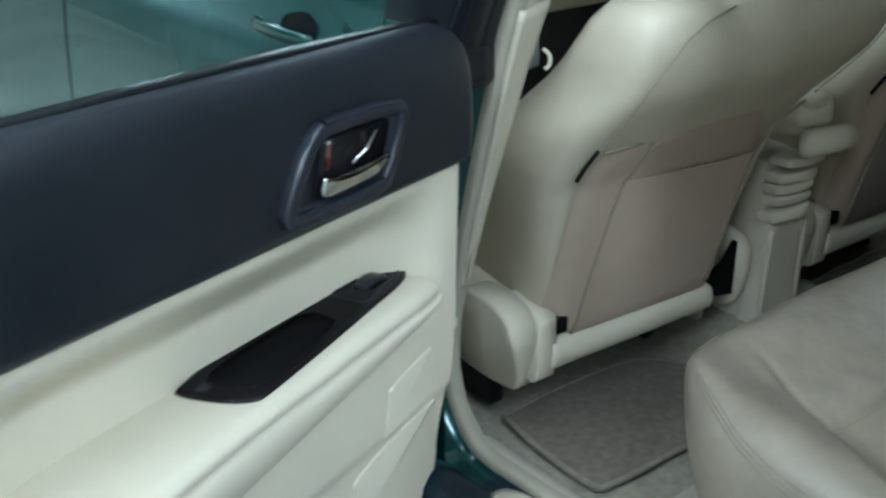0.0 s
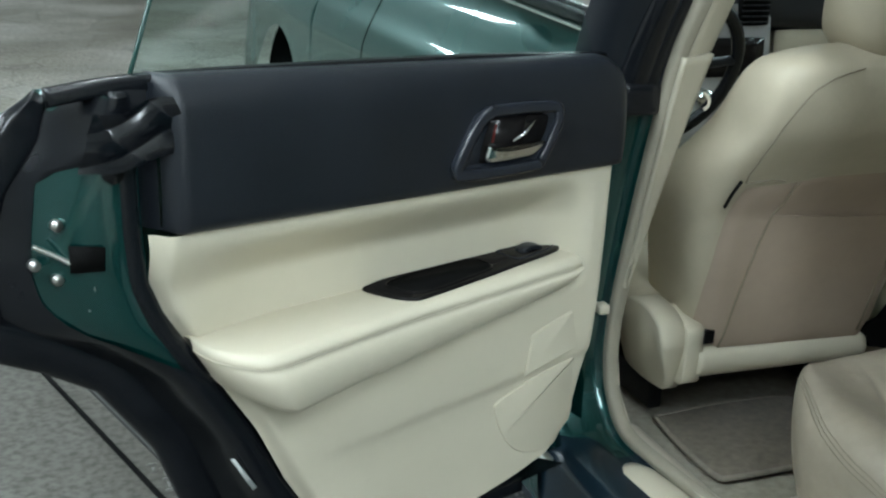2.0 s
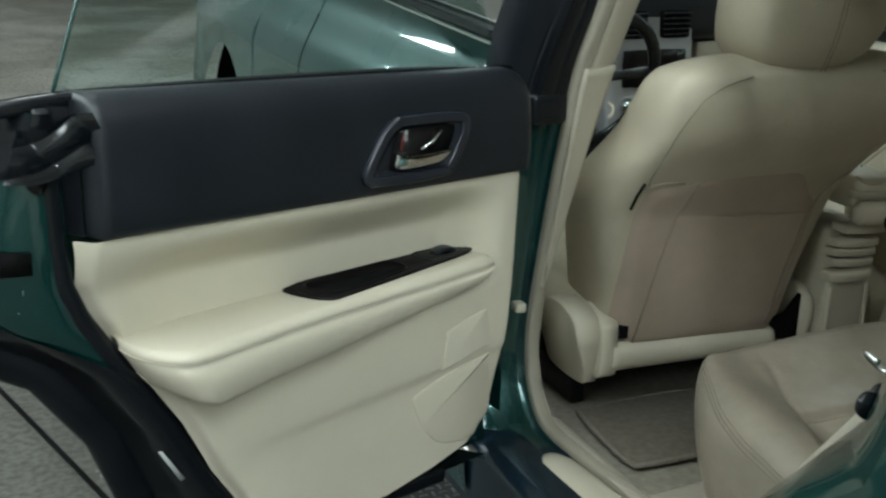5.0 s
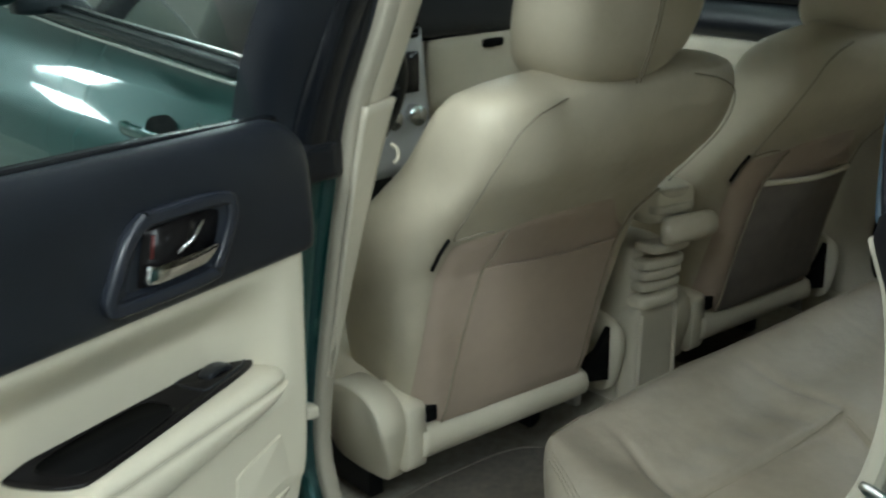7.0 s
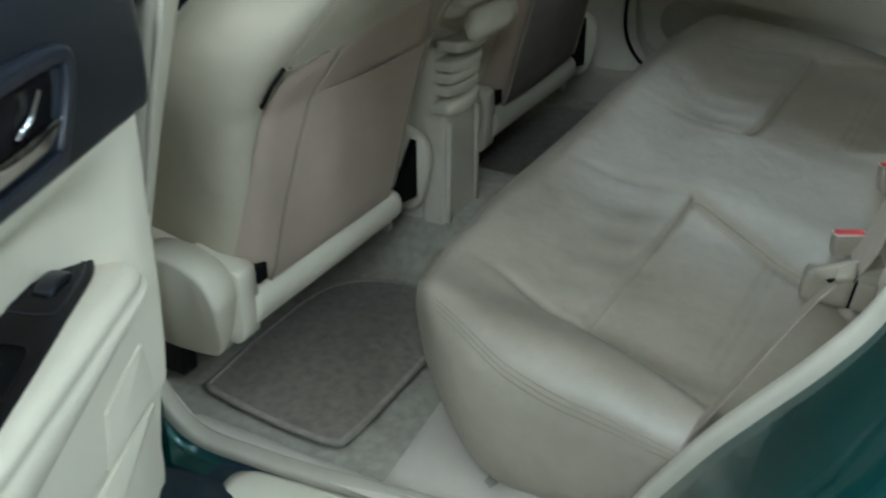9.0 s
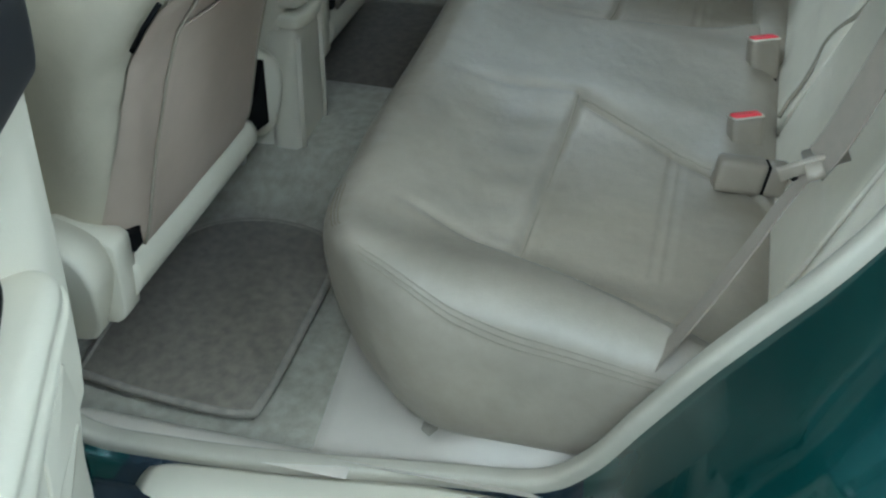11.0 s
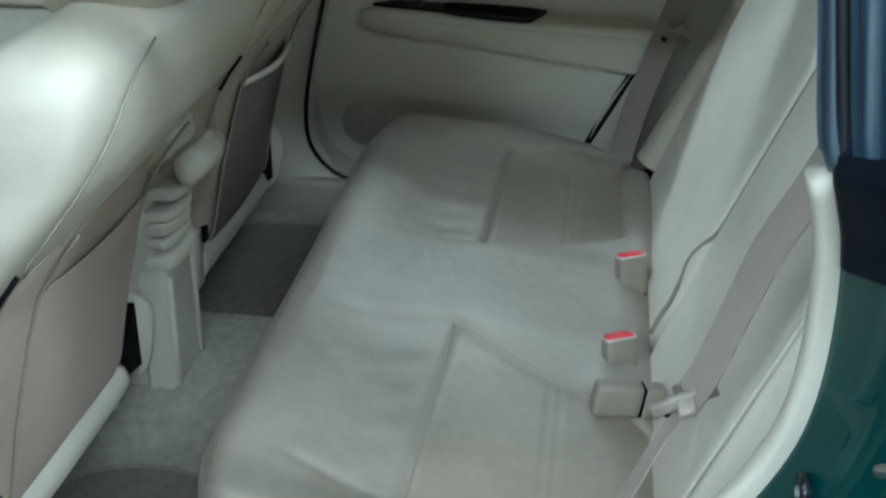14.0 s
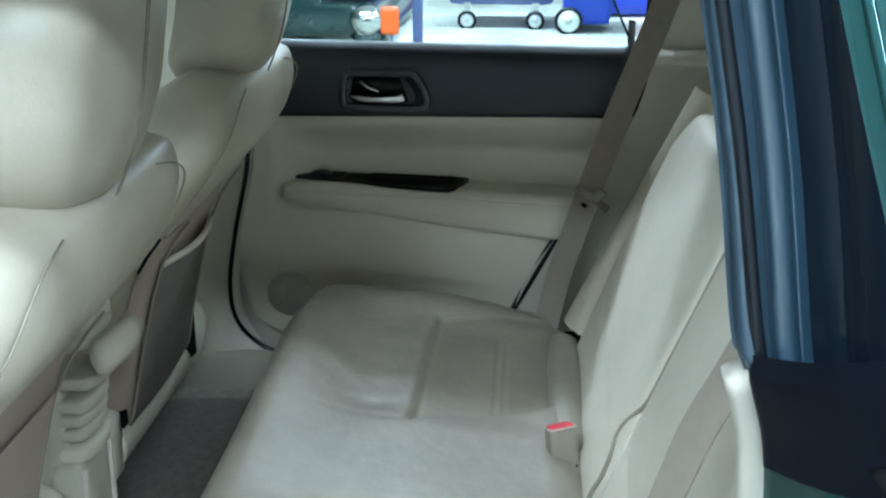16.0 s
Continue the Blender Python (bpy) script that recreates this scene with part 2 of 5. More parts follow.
def grid(fn, nu, nv, wrap=False):
    verts = [fn(i / (nu if wrap else nu - 1), j / (nv - 1)) for i in range(nu) for j in range(nv)]
    faces = []
    for i in range(nu if wrap else nu - 1):
        k = (i + 1) % nu
        for j in range(nv - 1):
            faces.append((i * nv + j, k * nv + j, k * nv + j + 1, i * nv + j + 1))
    return verts, faces


def curve(pts, t):
    """Catmull-Rom through pts, t from 0 to 1."""
    n = len(pts) - 1
    x = min(max(t, 0), 1) * n
    i = min(int(x), n - 1)
    f = x - i
    p = [np.array(pts[min(max(i + d, 0), n)], float) for d in (-1, 0, 1, 2)]
    return 0.5 * (2 * p[1] + (p[2] - p[0]) * f + (2 * p[0] - 5 * p[1] + 4 * p[2] - p[3]) * f * f + (3 * p[1] - p[0] - 3 * p[2] + p[3]) * f**3)


def smooth_path(pts, n):
    return [curve(pts, i / (n - 1)) for i in range(n)]


def interp(x, xs, ys):
    return float(np.interp(x, xs, ys))


def soft(e0, e1, x):
    t = min(max((x - e0) / (e1 - e0), 0), 1)
    return t * t * (3 - 2 * t)


def sweep(path, section, side=(0, 0, 1), closed=True, cap=True, scale=None):
    """Section points (a, b) carried along path: a along the side, b across it and the path."""
    path = [np.array(p, float) for p in path]
    verts, n, m = [], len(path), len(section)
    for i, p in enumerate(path):
        d = path[min(i + 1, n - 1)] - path[max(i - 1, 0)]
        d /= np.linalg.norm(d) + 1e-9
        s = np.array(side(i / (n - 1)) if callable(side) else side, float)
        s = s - d * (s @ d)
        s /= np.linalg.norm(s) + 1e-9
        q = np.cross(d, s)
        k = scale(i / (n - 1)) if scale else 1.0
        verts += [tuple(p + (s * a + q * b) * k) for a, b in section]
    faces = []
    for i in range(n - 1):
        for j in range(m if closed else m - 1):
            a, b = i * m + j, i * m + (j + 1) % m
            faces.append((a, a + m, b + m, b))
    if cap and closed:
        faces += [tuple(range(m)), tuple(reversed(range((n - 1) * m, n * m)))]
    return verts, faces


def ring(ra, rb, n=12):
    return [(ra * math.cos(2 * math.pi * i / n), rb * math.sin(2 * math.pi * i / n)) for i in range(n)]


def rect(a, b, r=0.0, n=3):
    """Rounded rectangle of half sizes a, b."""
    if not r:
        return [(a, -b), (a, b), (-a, b), (-a, -b)]
    out = []
    for cx, cy, s in ((a - r, -b + r, -90), (a - r, b - r, 0), (-a + r, b - r, 90), (-a + r, -b + r, 180)):
        out += [(cx + r * math.cos(radians(s + 90 * k / n)), cy + r * math.sin(radians(s + 90 * k / n))) for k in range(n + 1)]
    return out


def rod(a, b, r, n=12, r2=None):
    k = (r2 or r) / r
    return sweep([a, b], ring(r, r, n), (0.3, 0.5, 0.81), scale=lambda t: 1 + (k - 1) * t)


def rbox(size, r, n=(8, 8, 8), warp=None):
    """A rounded box about the origin; n: cells along x, y, z; warp(x, y, z) moves its points."""
    h = [s / 2 for s in size]
    index, verts, faces = {}, [], []

    def at(i, j, k):
        key = (i, j, k)
        if key not in index:
            q = [(-1 + 2 * c / m) * s for c, m, s in zip(key, n, h)]
            core = [min(max(c, -s + r), s - r) for c, s in zip(q, h)]
            d = [c - o for c, o in zip(q, core)]
            ln = math.sqrt(sum(c * c for c in d))
            p = [o + (c / ln * r if ln > 1e-9 else 0) for o, c in zip(core, d)]
            index[key] = len(verts)
            verts.append(tuple(warp(*p)) if warp else tuple(p))
        return index[key]

    for axis in range(3):
        a, b = (axis + 1) % 3, (axis + 2) % 3
        for side in (0, n[axis]):
            for i in range(n[a]):
                for j in range(n[b]):
                    quad = []
                    for da, db in ((0, 0), (1, 0), (1, 1), (0, 1)):
                        c = [0, 0, 0]
                        c[axis], c[a], c[b] = side, i + da, j + db
                        quad.append(at(*c))
                    faces.append(tuple(quad) if side else tuple(reversed(quad)))
    return verts, faces


def slab(outline, lay, depth, edge=0.0):
    """An outline extruded by depth, its front edge rounded; lay(a, b, h) puts a point into the world."""
    n = len(outline)
    pts = [np.array(p, float) for p in outline]
    nor = []
    for i in range(n):
        d = pts[(i + 1) % n] - pts[i - 1]
        v = np.array((-d[1], d[0]))
        nor.append(v / (np.linalg.norm(v) + 1e-9))
    area = sum(pts[i][0] * pts[(i + 1) % n][1] - pts[(i + 1) % n][0] * pts[i][1] for i in range(n))
    sgn = 1 if area > 0 else -1
    levels = [(0, 0.0)] + ([(depth - edge, 0.0), (depth - edge * 0.3, edge * 0.3), (depth, edge)] if edge else [(depth, 0.0)])
    verts = []
    for hgt, inset in levels:
        verts += [tuple(lay(*(p + v * sgn * inset), hgt)) for p, v in zip(pts, nor)]
    faces = [tuple(reversed(range(n))), tuple(range((len(levels) - 1) * n, len(levels) * n))]
    for k in range(len(levels) - 1):
        for i in range(n):
            j = (i + 1) % n
            faces.append((k * n + i, k * n + j, (k + 1) * n + j, (k + 1) * n + i))
    return verts, faces


def moved(shape, m):
    return [tuple(m @ Vector(v)) for v in shape[0]], shape[1]


def frame_axes(o, a, b, c):
    """A matrix with origin o and columns a, b, c."""
    m = Matrix.Identity(4)
    for i, col in enumerate((a, b, c, o)):
        for r in range(3):
            m[r][i] = col[r]
    return m


def groove(d, width, depth):
    return -depth * math.exp(-((d / width) ** 2))


# ---- the workshop ----
def flat(x0, x1, y0, y1, z, nx=2, ny=2):
    return grid(lambda a, b: (x0 + (x1 - x0) * a, y0 + (y1 - y0) * b, z), nx, ny)


def box(x0, x1, y0, y1, z0, z1):
    v = [(x, y, z) for x in (x0, x1) for y in (y0, y1) for z in (z0, z1)]
    return v, [(0, 1, 3, 2), (4, 6, 7, 5), (0, 4, 5, 1), (2, 3, 7, 6), (0, 2, 6, 4), (1, 5, 7, 3)]


X0, X1, Y0, Y1, ZC = ROOM
tagged(part("ground", flat(X0 - 0.2, X1 + 0.2, Y0 - 0.2, Y1 + 0.2, 0), CONCRETE, smooth=False), "worn grey concrete workshop floor with cracks", "floor", kind="structure")
for nm, b in (("wall_west", (X0 - 0.2, X0, Y0 - 0.2, Y1 + 0.2)), ("wall_east", (X1, X1 + 0.2, Y0 - 0.2, Y1 + 0.2)), ("wall_south", (X0, X1, Y0 - 0.2, Y0)), ("wall_north", (X0, X1, Y1, Y1 + 0.2))):
    tagged(part(nm, box(*b, 0.0, ZC), WALL, smooth=False), "plain pale painted workshop wall", "wall", kind="structure")
tagged(part("ceiling", box(X0 - 0.2, X1 + 0.2, Y0 - 0.2, Y1 + 0.2, ZC, ZC + 0.2), CEIL, smooth=False), "pale plain workshop ceiling", "ceiling", kind="structure")


def ceiling_lamp(x, y, z):
    t = thing("ceiling_light", "assumed white fluorescent strip light, unseen, hanging from the ceiling", "light", (x, y, ZC), "ceiling lights")
    part("housing", box(x - 0.13, x + 0.13, y - 0.62, y + 0.62, z + 0.06, z + 0.12), WHITE, t, bevel=0.01, smooth=False)
    for dx in (-0.06, 0.06):
        part("tube", rod((x + dx, y - 0.58, z + 0.03), (x + dx, y + 0.58, z + 0.03), 0.014), TUBE, t)
    for dy in (-0.5, 0.5):
        part("hanger", rod((x, y + dy, z + 0.12), (x, y + dy, ZC), 0.006, 6), STEEL, t)


for lx, ly, count, watts in LAMP_ROWS:
    for k in range(count):
        ceiling_lamp(lx, ly + 1.3 * (k - (count - 1) / 2), 3.3)
    lamp = bpy.data.lights.new("strip_lamp", "AREA")
    lamp.shape, lamp.size, lamp.size_y, lamp.energy, lamp.color = "RECTANGLE", 0.45, 1.3 * count, watts, LAMP_COLOR
    new("strip_lamp", lamp).location = (lx, ly, 3.29)

# ---- the car: x to its right, y ahead; first its shell ----
car = thing("car_body", "dark green metallic estate car body, rear side door open", "car", (0, 0.6, 0))
ZV = (0, 0, 1)

# the welt round the open door's hole, from the top of the centre pillar round the sill to the rear pillar
OPENING = [(-0.672, 0.40, 1.46), (-0.69, 0.452, 1.264), (-0.70, 0.512, 1.129), (-0.70, 0.543, 1.031), (-0.70, 0.59, 0.854), (-0.70, 0.634, 0.657), (-0.70, 0.642, 0.558), (-0.70, 0.622, 0.487),
           (-0.70, 0.565, 0.435), (-0.69, 0.47, 0.422), (-0.675, 0.33, 0.42), (-0.65, 0.17, 0.42), (-0.645, 0.055, 0.435), (-0.655, -0.003, 0.49), (-0.667, -0.049, 0.575), (-0.674, -0.098, 0.66),
           (-0.674, -0.144, 0.725), (-0.674, -0.186, 0.783), (-0.670, -0.223, 0.842), (-0.670, -0.243, 0.90), (-0.668, -0.250, 0.97), (-0.676, -0.243, 1.06), (-0.684, -0.222, 1.14), (-0.658, -0.205, 1.27), (-0.628, -0.17, 1.46)]
ring_path = smooth_path(OPENING, 150)


def out_of_hole(p):
    """From the hole's middle outwards, along the car's side."""
    d = np.array((0, p[1] - 0.18, p[2] - 0.85))
    return d / np.linalg.norm(d)


WELT_END = 136
part("welt", sweep(ring_path[:WELT_END], rect(0.013, 0.013, 0.008), lambda t: out_of_hole(ring_path[min(int(t * (WELT_END - 1)), WELT_END - 1)])), WELT, car, "beige rubber edge welt")


def jamb(t, s):
    p = np.array(curve(OPENING, t))
    d = out_of_hole(p)
    q = p + np.array((-0.012, 0, 0)) + d * 0.004
    back = soft(0.50, 0.58, t)
    rounded = curve([(0, 0), (0.016, 0.011), (0.036, 0.025), (0.058, 0.044), (0.080, 0.068), (0.101, 0.095), (0.120, 0.125), (0.135, 0.16)], s)
    plain = curve([(0, 0), (0.014, 0.010), (0.04, 0.016), (0.07, 0.024), (0.098, 0.036), (0.118, 0.058), (0.130, 0.095), (0.135, 0.15)], s)
    step = plain * (1 - back) + rounded * back
    low = soft(0.62, 0.46, p[2])
    wide = interp(p[2], [0.575, 0.66, 0.725, 0.783, 0.842, 0.90, 1.02], [0.30, 0.36, 0.41, 0.62, 0.98, 1.04, 1.08])
    q = q + d * step[1] * (1 - 0.35 * low) * (1 - back + back * wide) + np.array((-step[0] * (1 - 0.1 * low) * (1 + ((0.850 + p[0]) / 0.135 - 1) * back), 0, 0))
    return tuple(q)


part("door_jamb", grid(lambda a, b: jamb(0.125 + 0.235 * a, b), 50, 28), PAINT, car, "green painted stepped door jamb")
part("sill_jamb", grid(lambda a, b: jamb(0.36 + 0.175 * a, b), 40, 28), SEAL, car, "glossy black sill covering")
part("door_jamb", grid(lambda a, b: jamb(0.535 + 0.335 * a, b), 60, 28), PAINT, car, "green painted stepped door jamb")
part("upper_jamb", grid(lambda a, b: jamb(0.125 * a, b * 0.8), 20, 22), BLACK, car, "black upper door jamb")
part("jamb_seal", sweep([p + np.array((-0.016, 0, 0)) + out_of_hole(p) * 0.014 for p in ring_path], ring(0.005, 0.005, 8), (1, 0, 0)), RUBBER, car, "thin black rubber line")

# centre pillar: black outside above the belt, beige trim inside
part("pillar_cover", sweep(smooth_path([(-0.752, 0.595, 1.05), (-0.752, 0.58, 1.10), (-0.745, 0.55, 1.18), (-0.728, 0.50, 1.30), (-0.70, 0.435, 1.47)], 30), rect(0.028, 0.052, 0.018), (1, 0, 0)), RUBBER, car, "black centre pillar cover")
part("pillar_seal", sweep(smooth_path([(-0.778, 0.625, 1.065), (-0.776, 0.605, 1.13), (-0.764, 0.57, 1.22), (-0.74, 0.51, 1.34), (-0.715, 0.45, 1.47)], 30), rect(0.02, 0.016, 0.008), (1, 0, 0)), RUBBER, car)
part("pillar_seal", sweep(smooth_path([(-0.728, 0.556, 1.05), (-0.728, 0.532, 1.12), (-0.716, 0.486, 1.23), (-0.70, 0.438, 1.38), (-0.69, 0.415, 1.47)], 30), rect(0.014, 0.014, 0.008), (1, 0, 0)), RUBBER, car)
part("pillar_foot", rbox((0.075, 0.15, 0.06), 0.012, (6, 8, 6), lambda x, y, z: (x - 0.748, y + 0.605, z + 1.052)), RUBBER, car)


def pillar_trim(a, b, side=-1):
    """Beige inner covering of the centre pillar; a up, b from the hole's edge forwards."""
    z = 0.42 + 1.0 * a
    edge = interp(z, [0.42, 0.49, 0.558, 0.657, 0.854, 1.031, 1.129, 1.264, 1.46], [0.55, 0.62, 0.640, 0.632, 0.588, 0.541, 0.510, 0.45, 0.40])
    wid = interp(z, [0.42, 0.7, 1.0, 1.12, 1.13, 1.42], [0.20, 0.13, 0.085, 0.075, 0.085, 0.11])
    x = interp(z, [0.42, 1.03, 1.46], [0.69, 0.69, 0.665]) - interp(z, [0.5, 0.95, 1.115, 1.125, 1.4], [0.03, 0.03, 0.055, 0.072, 0.09]) * math.sin(math.pi * min(b * 0.8, 1))
    return (side * x, edge + wid * b, z)


part("pillar_trim", grid(lambda a, b: pillar_trim(a, b), 80, 10), PILLAR, car, "beige plastic centre pillar trim", solid=0.004)
part("pillar_trim", grid(lambda a, b: (0.705 - 0.035 * math.sin(math.pi * b) - 0.02 * soft(0.5, 1, a), interp(0.40 + 1.06 * a, [0.40, 0.49, 0.556, 0.63, 0.88, 1.0, 1.46], [0.38, 0.455, 0.495, 0.505, 0.455, 0.448, 0.42]) + 0.20 * b, 0.40 + 1.06 * a), 40, 12), PILLAR, car, "beige plastic centre pillar trim", solid=0.004)


def pillar_panel(a, b):
    """The lower covering of the centre pillar, widening upwards to a ledge."""
    z = 0.70 + 0.424 * a
    edge = interp(z, [0.657, 0.854, 1.031, 1.129], [0.632, 0.588, 0.541, 0.510])
    k = max(0.0, (z - 0.68) / 0.444)
    return (-0.703 + 0.075 * b * k - 0.004 * math.sin(math.pi * b), edge - 0.012 + 0.034 * b * k, z)


part("pillar_panel", grid(pillar_panel, 30, 10), PILLAR, car, "beige lower pillar panel ending in a ledge", solid=0.008)
part("belt_slot", sweep(smooth_path([(-0.645, 0.595, 1.10), (-0.64, 0.60, 1.06), (-0.635, 0.62, 1.02)], 8), ring(0.004, 0.012, 8), (1, 0, 0)), WELT, car)

# rear pillar of the hole: ribbed black seals above a black corner
C_LINE = [(-0.690, -0.235, 1.112), (-0.686, -0.228, 1.128), (-0.682, -0.221, 1.15), (-0.655, -0.205, 1.28), (-0.628, -0.172, 1.46)]


def rear_rib(a, b, s0, s1):
    """The ribbed rear pillar: a up, b from the hole's edge outwards between s0 and s1."""
    p = curve(C_LINE, a)
    d = s0 + (s1 - s0) * b
    h = sum(k * math.sin(math.pi * min(max((d - m) / w, 0), 1)) for k, m, w in ((0.013, 0.0, 0.026), (0.010, 0.027, 0.022), (0.009, 0.050, 0.006), (0.002, 0.057, 0.024), (0.016, 0.081, 0.085)))
    return (p[0] - 0.58 * d - 0.81 * h, p[1] - 0.81 * d + 0.58 * h, p[2] - 0.05 * d)


part("pillar_seal", grid(lambda a, b: rear_rib(a, b, -0.004, 0.0265), 36, 16), RIBBED_SEAL, car, "wide black rubber door seal")
part("pillar_seal", grid(lambda a, b: rear_rib(a, b, 0.0265, 0.050), 36, 14), RIBBED_SEAL, car, "black rubber door seal")
part("pillar_seal", grid(lambda a, b: rear_rib(a, b, 0.050, 0.0565), 36, 8), RIBBED_SEAL, car, "thin black rubber lip")
part("pillar_recess", grid(lambda a, b: rear_rib(a, b, 0.0565, 0.081), 36, 10), PILLAR_BLACK, car, "smooth black recess beside the seal")


def pillar_edge(a):
    """How far out the black pillar reaches before the green panel begins."""
    return min(0.142, 0.117 - 0.108 * (a - 0.7))


def rear_quarter(a, b):
    p = np.array(rear_rib(a, 1.0, 0.081, pillar_edge(a)))
    return tuple(p + np.array((-0.012 * soft(0, 0.05, b) - 0.02 * b, -0.006 * soft(0, 0.03, b) - 0.30 * b, 0.0)))


part("rear_pillar", grid(lambda a, b: rear_rib(a, b, 0.081, pillar_edge(a)), 36, 20), PILLAR_BLACK, car, "glossy black rear pillar")
part("rear_quarter", grid(rear_quarter, 24, 40), PAINT, car, "green rear quarter panel")
part("quarter_edge", sweep([tuple(np.array(rear_quarter(k / 20, 0.03)) - np.array((0.001, 0, 0))) for k in range(21)], ring(0.004, 0.004, 10), (1, 0, 0)), PAINT, car, "rounded green panel edge")


def corner_piece(a, b):
    t = 0.868 + 0.045 * a
    b *= 0.75
    p = np.array(jamb(t, b))
    rise = 0.008 * soft(0.0, 0.1, b) * soft(1.0, 0.85, a)
    return tuple(p - out_of_hole(np.array(curve(OPENING, t))) * rise)


part("seal_corner", grid(corner_piece, 20, 30), CORNER, car, "black rubber corner piece")


def jamb_disc(t, b, r, h):
    """A round plug standing on the rear jamb."""
    c = np.array(jamb(t, b))
    n = -out_of_hole(np.array(curve(OPENING, t)))
    return sweep([tuple(c), tuple(c + n * h)], ring(r, r, 18), (1, 0, 0))


part("plug", jamb_disc(0.875, 0.55, 0.010, 0.013), SHADE, car)
plug = part("bumper", jamb_disc(0.760, 0.20, 0.016, 0.006), RUBBER, car, "black rubber door bumper")
part("bumper_screw", jamb_disc(0.760, 0.20, 0.0045, 0.008), STEEL, plug)
dome_at = np.array(jamb(0.764, 0.40))
dome_up = -out_of_hole(np.array(curve(OPENING, 0.764)))
part("bumper_dome", sweep([tuple(dome_at + dome_up * q) for q in (0.0, 0.006, 0.009, 0.011, 0.012)], ring(0.017, 0.017, 18), (1, 0, 0), scale=lambda q: math.sqrt(max(0.02, 1 - (0.98 * q) ** 4))), RUBBER, plug)
sc = np.array(jamb(0.80, 0.5))
part("striker", sweep(smooth_path([tuple(sc + np.array(q)) for q in ((-0.012, 0.0, 0.012), (-0.012, 0.018, 0.016), (0.0, 0.026, 0.006), (0.012, 0.018, -0.006), (0.012, 0.0, -0.008))], 16), ring(0.0040, 0.0040, 8), ZV), STEEL, car, "steel door striker loop")


# rear wing with its wheel arch
def arch(y, yc, r, zc=0.33, low=0.30):
    d = r * r - (y - yc) ** 2
    return max(low, zc + math.sqrt(d)) if d > 0 else low


def wing(a, b):
    edge = np.array(jamb(0.52 + 0.36 * a, 1.0))
    far = np.array((-0.85 + 0.03 * a, -1.35 - 0.1 * a, 0.62 + 0.42 * a))
    p = edge * (1 - b) + far * b
    p[0] = edge[0] * (1 - b) + far[0] * b - 0.035 * math.sin(math.pi * min(b * 1.6, 1)) ** 1.0
    return tuple(p)


part("rear_wing", grid(wing, 40, 30), PAINT, car, "green rear wing")
part("sill", sweep([(-0.79, 2.1, 0.34), (-0.79, 0.62, 0.34), (-0.785, -0.02, 0.34)], rect(0.085, 0.055, 0.03), (0, 0, 1)), SEAL, car, "glossy black sill")
part("sill_step", sweep(smooth_path([(-0.80, 0.66, 0.405), (-0.80, 0.4, 0.40), (-0.79, 0.02, 0.40)], 12), rect(0.024, 0.012, 0.006), (1, 0, 0)), SEAL, car, "glossy black sill edge")


def scuff(a, b):
    y = 0.485 - 0.485 * a
    inner = interp(y, [0.0, 0.055, 0.17, 0.33, 0.47, 0.5], [-0.668, -0.661, -0.665, -0.690, -0.706, -0.71])
    outer = -0.790 + 0.022 * (1 - math.sqrt(max(0.0, 1 - max(0.0, 1 - a / 0.06) ** 2))) + 0.03 * a * a
    x = outer + (inner - outer) * b
    return (x, y, 0.418 + 0.010 * math.sin(math.pi * b) - 0.02 * (b < 0.08) - 0.006 * soft(0.06, 0, a))


part("sill_plate", grid(scuff, 30, 14), TRIM, car, "ivory plastic sill scuff plate", solid=0.006)


# left flank ahead of the open door: front door, wing and wheel
def flank(y, s, top=1.135, side=-1):
    low = arch(y, 2.55, 0.40, 0.50)
    if side < 0:
        top = 1.150 + 0.042 * (min(y, 1.7) - 0.55) - 0.075 * soft(1.7, 3.0, y)
    z = low + (top - (0.03 * soft(1.3, 3.0, y) if side > 0 else 0) - low) * s
    x = 0.845 + 0.03 * math.sin(math.pi * min(max((z - 0.25) / 0.95, 0), 1)) + 0.02 * soft(1.6, 2.3, y) * soft(0.95, 0.6, z) - 0.03 * soft(2.4, 3.1, y) - 0.066 * soft(0.95, 1.17, z)
    return (side * x, y, z)


part("front_door_skin", grid(lambda a, b: flank(0.60 + 1.06 * a, b), 44, 40), PAINT, car, "green front door, closed")
part("front_wing", grid(lambda a, b: flank(1.67 + 1.45 * a, b), 60, 40), PAINT, car, "green front wing")
part("side_skin", grid(lambda a, b: flank(-0.45 + 3.55 * a, b, 1.075, side=1), 60, 20), PAINT, car)
part("arch_liner", grid(lambda a, b: (-0.62 - 0.2 * b, 2.55 + 0.42 * math.cos(math.pi * a), 0.50 + 0.42 * math.sin(math.pi * a)), 24, 4), SHADE, car)
for dx, dz, wide, mat in ((0.0, 0.012, 0.010, RUBBER), (-0.004, -0.006, 0.0035, CHROME), (0.018, 0.018, 0.004, RUBBER), (0.014, 0.026, 0.0025, CHROME)):
    part("belt_moulding", sweep([(-0.806 + dx + 0.02 * soft(1.1, 1.75, y), y, 1.153 + dz + 0.042 * (y - 0.55)) for y in np.linspace(0.575, 1.70, 16)], rect(wide, wide, wide * 0.4), (1, 0, 0)), mat, car)
# an oval black disc flush with the skin paints the recess's shade
hd = part("handle_recess_shade", sweep([(-0.80, 0.83, 1.05), (-0.8305, 0.83, 1.05)], ring(0.030, 0.048, 28), ZV), SHADE, car, "oval black disc for the shaded handle recess")
part("outer_handle", rbox((0.014, 0.17, 0.022), 0.006, (4, 14, 5), lambda x, y, z: (x - 0.838 + 0.9 * y * y, y + 0.87, z + 1.046)), PAINT, hd, "green door handle")
